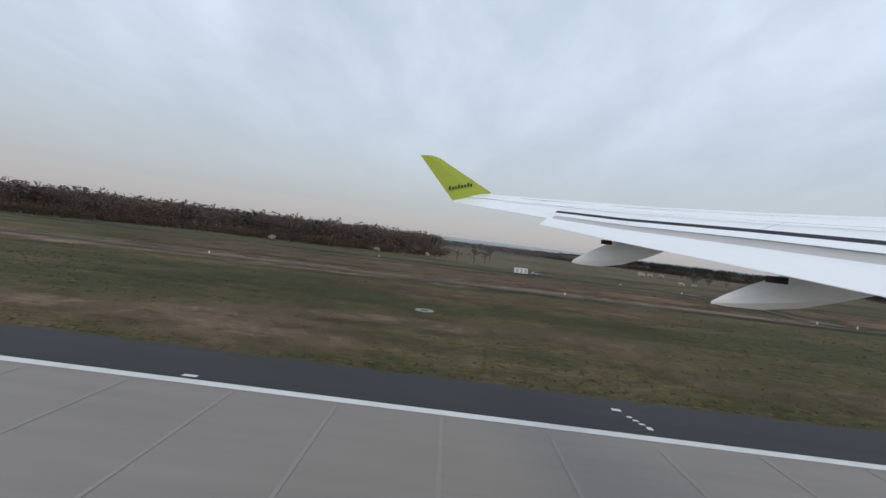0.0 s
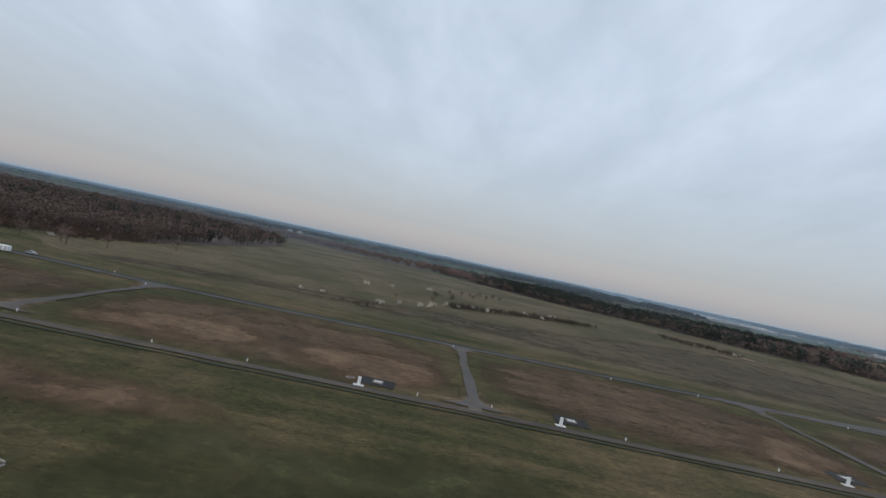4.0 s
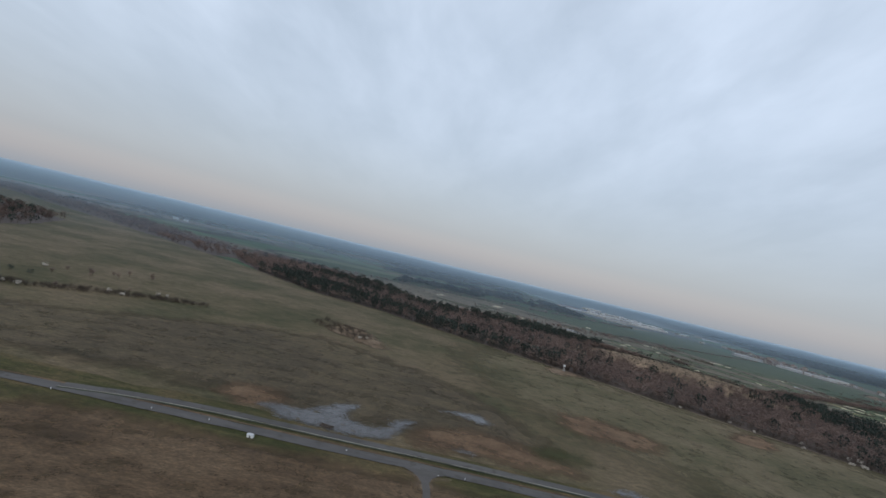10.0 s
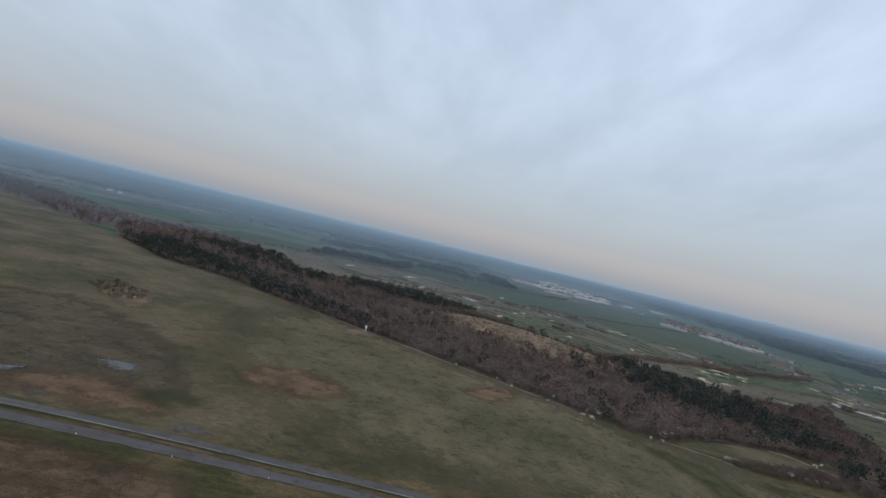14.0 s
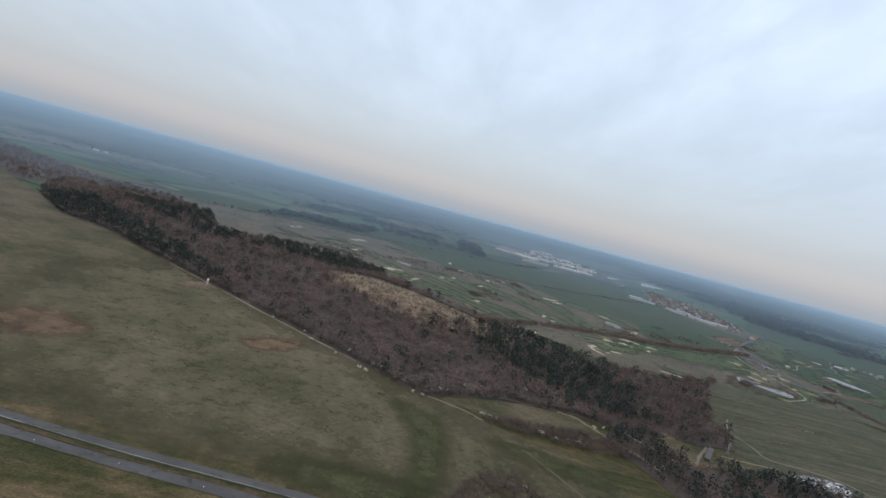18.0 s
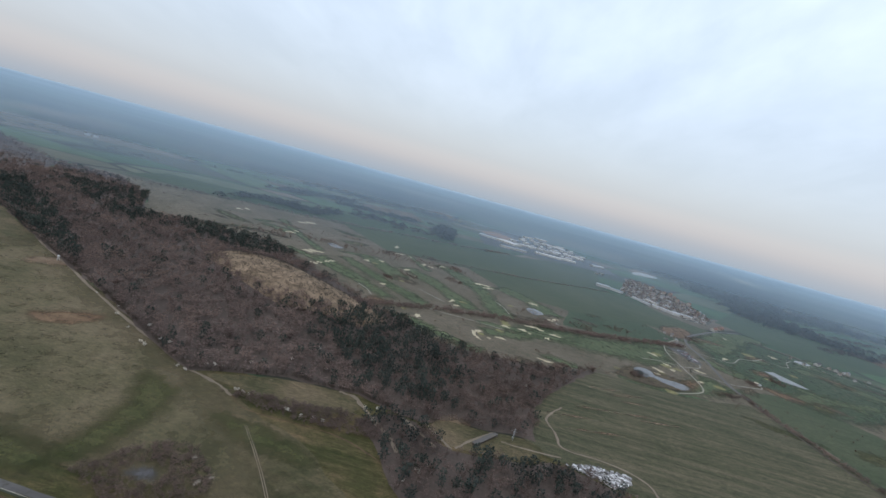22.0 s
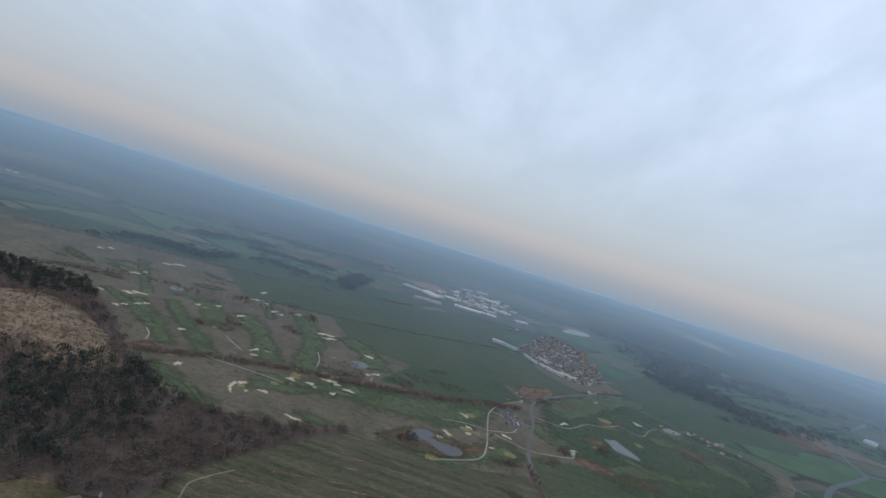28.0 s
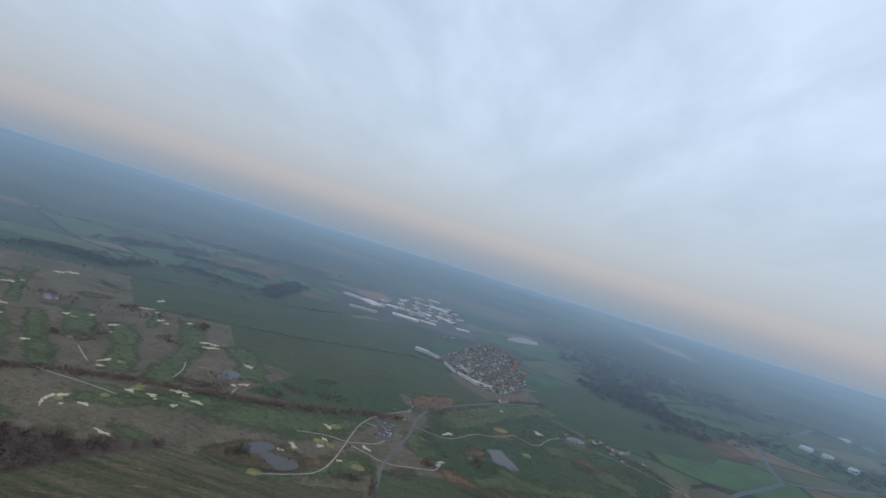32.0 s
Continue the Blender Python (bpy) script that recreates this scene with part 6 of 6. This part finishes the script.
SHED = works_shed(22, 9, 5, "pale metal-roofed industrial shed", "industrial sheds")
SHEDS = [(901, 1479, -34, 1.43, 1.71), (969, 1457, -53, 1.66, 2.64), (970, 1325, 0, 1.84, 1.02), (1038, 1508, -8, 1.3, 1.09), (1088, 1393, -9, 1.84, 1.3), (1101, 1511, 2, 1.5, 1.09), (1111, 1748, -17, 1.38, 1.46), (1177, 1745, -36, 1.65, 2.04), (1206, 1553, -34, 1.61, 1.15), (1156, 1414, -14, 1.14, 0.76), (1265, 1466, 13, 1.09, 1.03), (1167, 1066, -23, 0.69, 0.85), (1196, 1055, -44, 0.76, 0.74), (1065, 1512, -4, 0.89, 0.88), (1135, 1549, -19, 1.08, 0.92), (1214, 1679, -41, 0.88, 1.07), (1146, 1918, -1, 1.14, 1.42), (997, 1574, -19, 0.57, 0.96), (1236, 997, -76, 1.15, 0.22), (1274, 956, -56, 1.32, 0.22), (1304, 944, -26, 0.91, 0.22), (1268, 1022, -73, 0.71, 0.22),
         (2250, 1315, 30, 1.2, 1.5), (2290, 1290, 30, 1.0, 1.3), (2660, 1670, 30, 2.0, 2.0), (2720, 1640, 30, 1.4, 2.0), (2300, 1220, 30, 1.2, 1.2), (-290, 1243, 20, 0.3, 0.3), (-262, 1240, 20, 0.25, 0.25),
         (1600, 2300, 20, 1.2, 1.0), (1640, 2360, 20, 0.9, 1.0), (1071, 1391, 22, 0.9, 0.5), (1169, 1465, 22, 0.7, 0.5), (1130, 1500, 22, 0.6, 0.5), (1041, 1691, 25, 0.7, 0.8), (1129, 1733, 25, 0.7, 0.7), (993, 1573, 23, 0.7, 0.7), (1080, 1849, 25, 0.9, 0.8), (1207, 1797, 25, 0.7, 0.8), (1258, 1641, 25, 0.7, 0.6), (1100, 1580, 22, 0.5, 0.6), (1150, 1600, 22, 0.5, 0.5), (1200, 1700, 22, 0.5, 0.6), (1240, 1750, 22, 0.5, 0.6), (231, 2167, 10, 0.9, 0.8), (285, 2230, 10, 0.9, 0.8), (335, 2285, 10, 0.8, 0.8), (700, 2520, 10, 1.2, 1.5), (760, 2620, 10, 1.0, 1.2)]
q = random.Random(61)
SHEDS += [(x + q.uniform(-12, 12), y + q.uniform(-12, 12), 22, q.uniform(0.25, 0.6), q.uniform(0.3, 0.6)) for x in range(1000, 1260, 46) for y in range(1480, 1860, 62) if inside([(985, 1480), (1060, 1850), (1160, 1900), (1250, 1700), (1260, 1500), (1130, 1470)], x, y)]
for i, (x, y, t, sx, sy) in enumerate(SHEDS):
    c = SHED if i == 0 else copy_thing(SHED, Matrix())
    c.matrix_basis = pose(x, y, 0.2, 0, 0, t + 14) @ Matrix.Diagonal((sx, sy, 0.9 + 0.1 * (i % 3), 1))

barn = house(5, 2.6, 2.6, 1.6, "farm building with a weathered roof beside the lane", "farmstead buildings")
for i, (x, y, t, s) in enumerate(((1501, 820, 40, 1.3), (1515, 832, 40, 1.1), (1523, 818, 40, 1.0), (1531, 812, 40, 1.2), (1540, 806, 40, 1.0), (1552, 812, 40, 1.3), (1520, 790, 40, 1.0), (1532, 772, 40, 0.9), (1458, 794, 40, 0.7), (1448, 815, 40, 0.7),
                                   (1216, 1290, 30, 1.0), (1238, 1312, 30, 1.0), (1573, 790, 40, 0.8))):
    c = barn if i == 0 else copy_thing(barn, Matrix())
    c.matrix_basis = pose(x, y, 0.2, 0, 0, t) @ Matrix.Scale(s, 4)
club = house(4.5, 2.4, 2.2, 1.2, "clubhouse building with pale walls and a brown roof", "clubhouse buildings")
for i, (x, y, t, s) in enumerate(((1167, 671, 20, 1.1), (1176, 668, 110, 1.0), (1181, 699, 70, 0.9), (1184, 724, 60, 0.7), (1193, 741, 30, 0.6), (1160, 690, 20, 0.6), (1178, 737, 80, 0.6), (1231, 566, 40, 0.7))):
    c = club if i == 0 else copy_thing(club, Matrix())
    c.matrix_basis = pose(x, y, 0.2, 0, 0, t) @ Matrix.Scale(s, 4)
q = random.Random(21)
for r in range(5):
    for k in range(9):
        if q.random() < 0.6:
            copy_thing(CAR, pose(1153 + r * 3.2 + k * 0.2, 600 + k * 4.4, 0.3, 0, 0, 8 + q.choice((0, 180))))

# scrap yard: a litter of pale sheets, cars and timber
bits = bmesh.new()
q = random.Random(31)
SCRAP = [(904, 249), (924, 256), (948, 255), (945, 245), (933, 237), (920, 243)]
n = 0
while n < 330:
    x, y = q.uniform(900, 950), q.uniform(236, 257)
    if inside(SCRAP, x, y):
        a, b, h = q.uniform(0.3, 1.3), q.uniform(0.3, 0.9), q.uniform(0.2, 1.1)
        before = len(bits.verts)
        box(bits, -a, -b, 0, a, b, h)
        bits.verts.ensure_lookup_table()
        bmesh.ops.transform(bits, matrix=pose(x, y, 0.15, q.uniform(-9, 9), q.uniform(-9, 9), q.uniform(0, 180)), verts=bits.verts[before:])
        n += 1
me = bpy.data.meshes.new("scrap_heap"); bits.to_mesh(me); bits.free()
me.materials.append(varied("scrap", (0.10, 0.09, 0.085), (0.72, 0.72, 0.72), 0.6, (0.28, 0.27, 0.27)))
tagged(new("scrap_heap", me), "yard littered with pale scrap, sheets and wrecks", "scrap", kind="stuff")

# ---- the airliner's wing, as it hangs beside the runway at lift-off ----
M_WING = rough("white_wing_paint", (0.85, 0.86, 0.87), 0.03, 0.8, roughness=0.35, bump=0.02)
M_FLAPGREY = rough("grey_flap_shroud", (0.52, 0.51, 0.50), 0.12, 1.2, (0.3, 1, 1), 0.5)
M_FAIRING = rough("pale_fairing_paint", (0.72, 0.72, 0.70), 0.05, 0.8, roughness=0.4, bump=0.02)
M_GREENTIP = rough("lime_green_paint", (0.36, 0.42, 0.055), 0.04, 0.8, roughness=0.4)
# near-black that paints the shade inside the flap slot and hinge recesses
M_SLOT = rough("dark_gap_seal", (0.03, 0.03, 0.035), 0.2, 2.0)
M_SEAM = rough("grey_panel_gap", (0.20, 0.21, 0.23), 0.2, 2.0)
M_MARK = rough("dark_green_mark", (0.02, 0.06, 0.03), 0.1, 2.0)
ex, ey, ez = ROWS[0][1:4]
wing = thing("aircraft_wing", ex, ey, ez, "white airliner wing with lime green winglet and lowered flaps", "wing")


def loft(stations, material, name, parent, label="", smooth=True):
    """A skin over cross-sections (equal counts), closed at both ends."""
    bm = bmesh.new()
    rings = [[bm.verts.new(p) for p in s] for s in stations]
    n = len(rings[0])
    for a, b in zip(rings, rings[1:]):
        for i in range(n):
            j = (i + 1) % n
            bm.faces.new((a[i], a[j], b[j], b[i]))
    bm.faces.new(rings[0]); bm.faces.new(rings[-1][::-1])
    bmesh.ops.recalc_face_normals(bm, faces=bm.faces[:])
    ob = part(name, bm, material, parent, label)
    return ob


def aerofoil(le, te, thick):
    le, te = Vector(le), Vector(te)
    pts = []
    for u, h in ((0, 0), (0.04, 0.45), (0.2, 0.95), (0.45, 1.0), (0.75, 0.6), (1.0, 0.06), (1.0, -0.06), (0.7, -0.35), (0.4, -0.6), (0.15, -0.55), (0.03, -0.3)):
        p = le.lerp(te, u)
        pts.append((p.x, p.y, p.z + (h - 0.9) * thick))
    return pts


# leading edge and hinge line by span, relative to the cabin window
LE = [(1.26, 17.19, 2.02), (3.17, 13.63, 1.70), (4.94, 10.34, 1.41), (6.01, 8.36, 1.285), (6.60, 7.25, 1.237), (7.4, 5.8, 1.20)]
TEW = [(-0.05, 17.30, 1.61), (1.42, 12.0, 1.09), (2.35, 8.6, 0.767), (3.05, 6.2, 0.564), (3.62, 4.3, 0.423), (3.95, 2.9, 0.33)]
loft([aerofoil(a, b, 0.10 + 0.03 * i) for i, (a, b) in enumerate(zip(LE, TEW))], M_WING, "wing_box", wing)
for f in (0.36, 0.62):
    pts = [Vector(a).lerp(Vector(b), f) + Vector((0, 0, 0.012)) for a, b in zip(LE, TEW)]
    V, Fc = [], []
    for i, p in enumerate(pts):
        V += [(p.x - 0.022, p.y, p.z + 0.004), (p.x + 0.022, p.y, p.z + 0.004)]
    Fc = [(2 * i, 2 * i + 1, 2 * i + 3, 2 * i + 2) for i in range(len(pts) - 1)]
    sub("panel_seam", mesh_of("panel_seam", V, Fc, M_SEAM), wing, "thin grey panel seam")
# flap: outboard end at mid span, drooped behind the wing
FL = [(2.10, 9.35, 0.80), (2.72, 7.2, 0.60), (3.36, 5.0, 0.44), (3.78, 3.4, 0.31), (3.95, 2.7, 0.26)]
FT = [(1.70, 8.95, 0.60), (2.22, 6.45, 0.35), (2.60, 4.75, 0.19), (2.82, 3.70, 0.095), (2.98, 2.7, 0.0)]
GAP = [Vector(a).lerp(Vector(b), 0.30) for a, b in zip(FL, FT)]
loft([aerofoil(a, b, 0.05) for a, b in zip(FL, GAP)], M_FLAPGREY, "flap_shroud", wing, "bare grey flap shroud")
loft([aerofoil(a, b, 0.06) for a, b in zip(GAP, FT)], M_WING, "flap", wing)
# raised black strip in place of the slot's shade
V, Fc = [], []
for p in FL:
    k = 0.3 + 0.7 * (9.35 - p[1]) / 6.6
    V += [(p[0] - 0.16 * k, p[1] - 0.05, p[2] + 0.05), (p[0] + 0.06 * k, p[1] + 0.03, p[2] + 0.10)]
sub("gap_seal", mesh_of("gap_seal", V, [(2 * i, 2 * i + 1, 2 * i + 3, 2 * i + 2) for i in range(len(FL) - 1)], M_SLOT), wing, "dark strip standing in for the shaded slot between wing and flap")
# spoiler and skin joints across the chord
for y0 in (3.6, 4.9, 6.3, 7.8, 9.6, 11.8):
    k = [i for i in range(5) if LE[i][1] >= y0 >= LE[i + 1][1]]
    if not k:
        continue
    i = k[0]
    t = (LE[i][1] - y0) / (LE[i][1] - LE[i + 1][1])
    a, b = Vector(LE[i]).lerp(Vector(LE[i + 1]), t), Vector(TEW[i]).lerp(Vector(TEW[i + 1]), t)
    V = []
    for u in (0.64, 0.8, 0.95):
        p = a.lerp(b, u)
        V += [(p.x, p.y - 0.012, p.z + 0.03 * (1 - u) + 0.006), (p.x, p.y + 0.012, p.z + 0.03 * (1 - u) + 0.006)]
    sub("panel_joint", mesh_of("panel_joint", V, [(0, 1, 3, 2), (2, 3, 5, 4)], M_SEAM), wing, "thin grey spoiler joint")
# winglet
base_te, base_le, tip_te, tip_le = Vector((-0.09, 17.3, 1.58)), Vector((1.36, 17.3, 2.03)), Vector((-1.53, 17.75, 3.22)), Vector((-0.92, 17.75, 3.27))
rings = []
for t in (0.0, 0.35, 0.7, 0.93, 1.0):
    a, b = base_te.lerp(tip_te, t), base_le.lerp(tip_le, t)
    if t == 1.0:
        b = b.lerp(a, 0.25)
    w = 0.05 * (1 - 0.6 * t)
    m = a.lerp(b, 0.6)
    rings.append([a, m + Vector((0, -w, 0)), b, m + Vector((0, w, 0))])
winglet = loft(rings, M_GREENTIP, "winglet", wing, "lime green upswept winglet")
for i in range(8):
    u = 0.13 + i * 0.09
    p = base_te.lerp(base_le, u).lerp(tip_te.lerp(tip_le, u), 0.22)
    hgt = 0.14 if i in (0, 3, 6) else 0.10
    part("mark", new_bm((p.x - 0.035, p.y - 0.075, p.z - 0.02, p.x + 0.035, p.y - 0.06, p.z - 0.02 + hgt)), M_MARK, winglet, "dark green mark")


def fairing(tip, top, front, deep):
    """Flap-track fairing: a canoe hanging below the wing, pointed behind."""
    tip, top, front = Vector(tip), Vector(top), Vector(front)
    rings = []
    for u, w, h in ((0.0, 0.01, 0.01), (0.12, 0.10, 0.18), (0.35, 0.22, 0.52), (0.6, 0.28, 0.85), (0.85, 0.24, 0.85), (1.0, 0.08, 0.3)):
        c = tip.lerp(front, u)
        upper = tip.lerp(top, min(1, u * 1.5)).z if u < 0.67 else top.z
        low = c.z - deep * math.sin(math.pi * min(1, u * 0.9 + 0.08)) * 0.55
        side = Vector((0.75, 0.66, 0)).cross(Vector((0, 0, 1))) * w
        rings.append([Vector((c.x, c.y, upper)) + side * 0.6, Vector((c.x, c.y, (upper + low) / 2)) + side, Vector((c.x, c.y, low)), Vector((c.x, c.y, (upper + low) / 2)) - side, Vector((c.x, c.y, upper)) - side * 0.6])
    f = loft(rings, M_FAIRING, "flap_fairing", wing, "pale grey pointed flap fairing")
    # solid black block painted in for the recess shade
    part("hinge_bay", new_bm((top.x - 0.06, top.y - 0.02, top.z - 0.12, top.x + 0.07, top.y + 0.08, top.z - 0.06)), M_SLOT, f, "dark block standing in for the shaded hinge recess")


fairing((2.02, 7.45, -0.06), (2.30, 6.75, 0.36), (3.05, 6.6, 0.22), 0.27)
fairing((2.64, 4.53, -0.27), (2.88, 4.0, 0.10), (3.60, 3.9, -0.02), 0.20)

# the plan is laid out in its own unit: bring every thing to metres
for ob in list(scene.objects):
    if ob.parent is None and ob.type != "CAMERA" and ob.type != "LIGHT":
        ob.matrix_basis = Matrix.Scale(K, 4) @ ob.matrix_basis
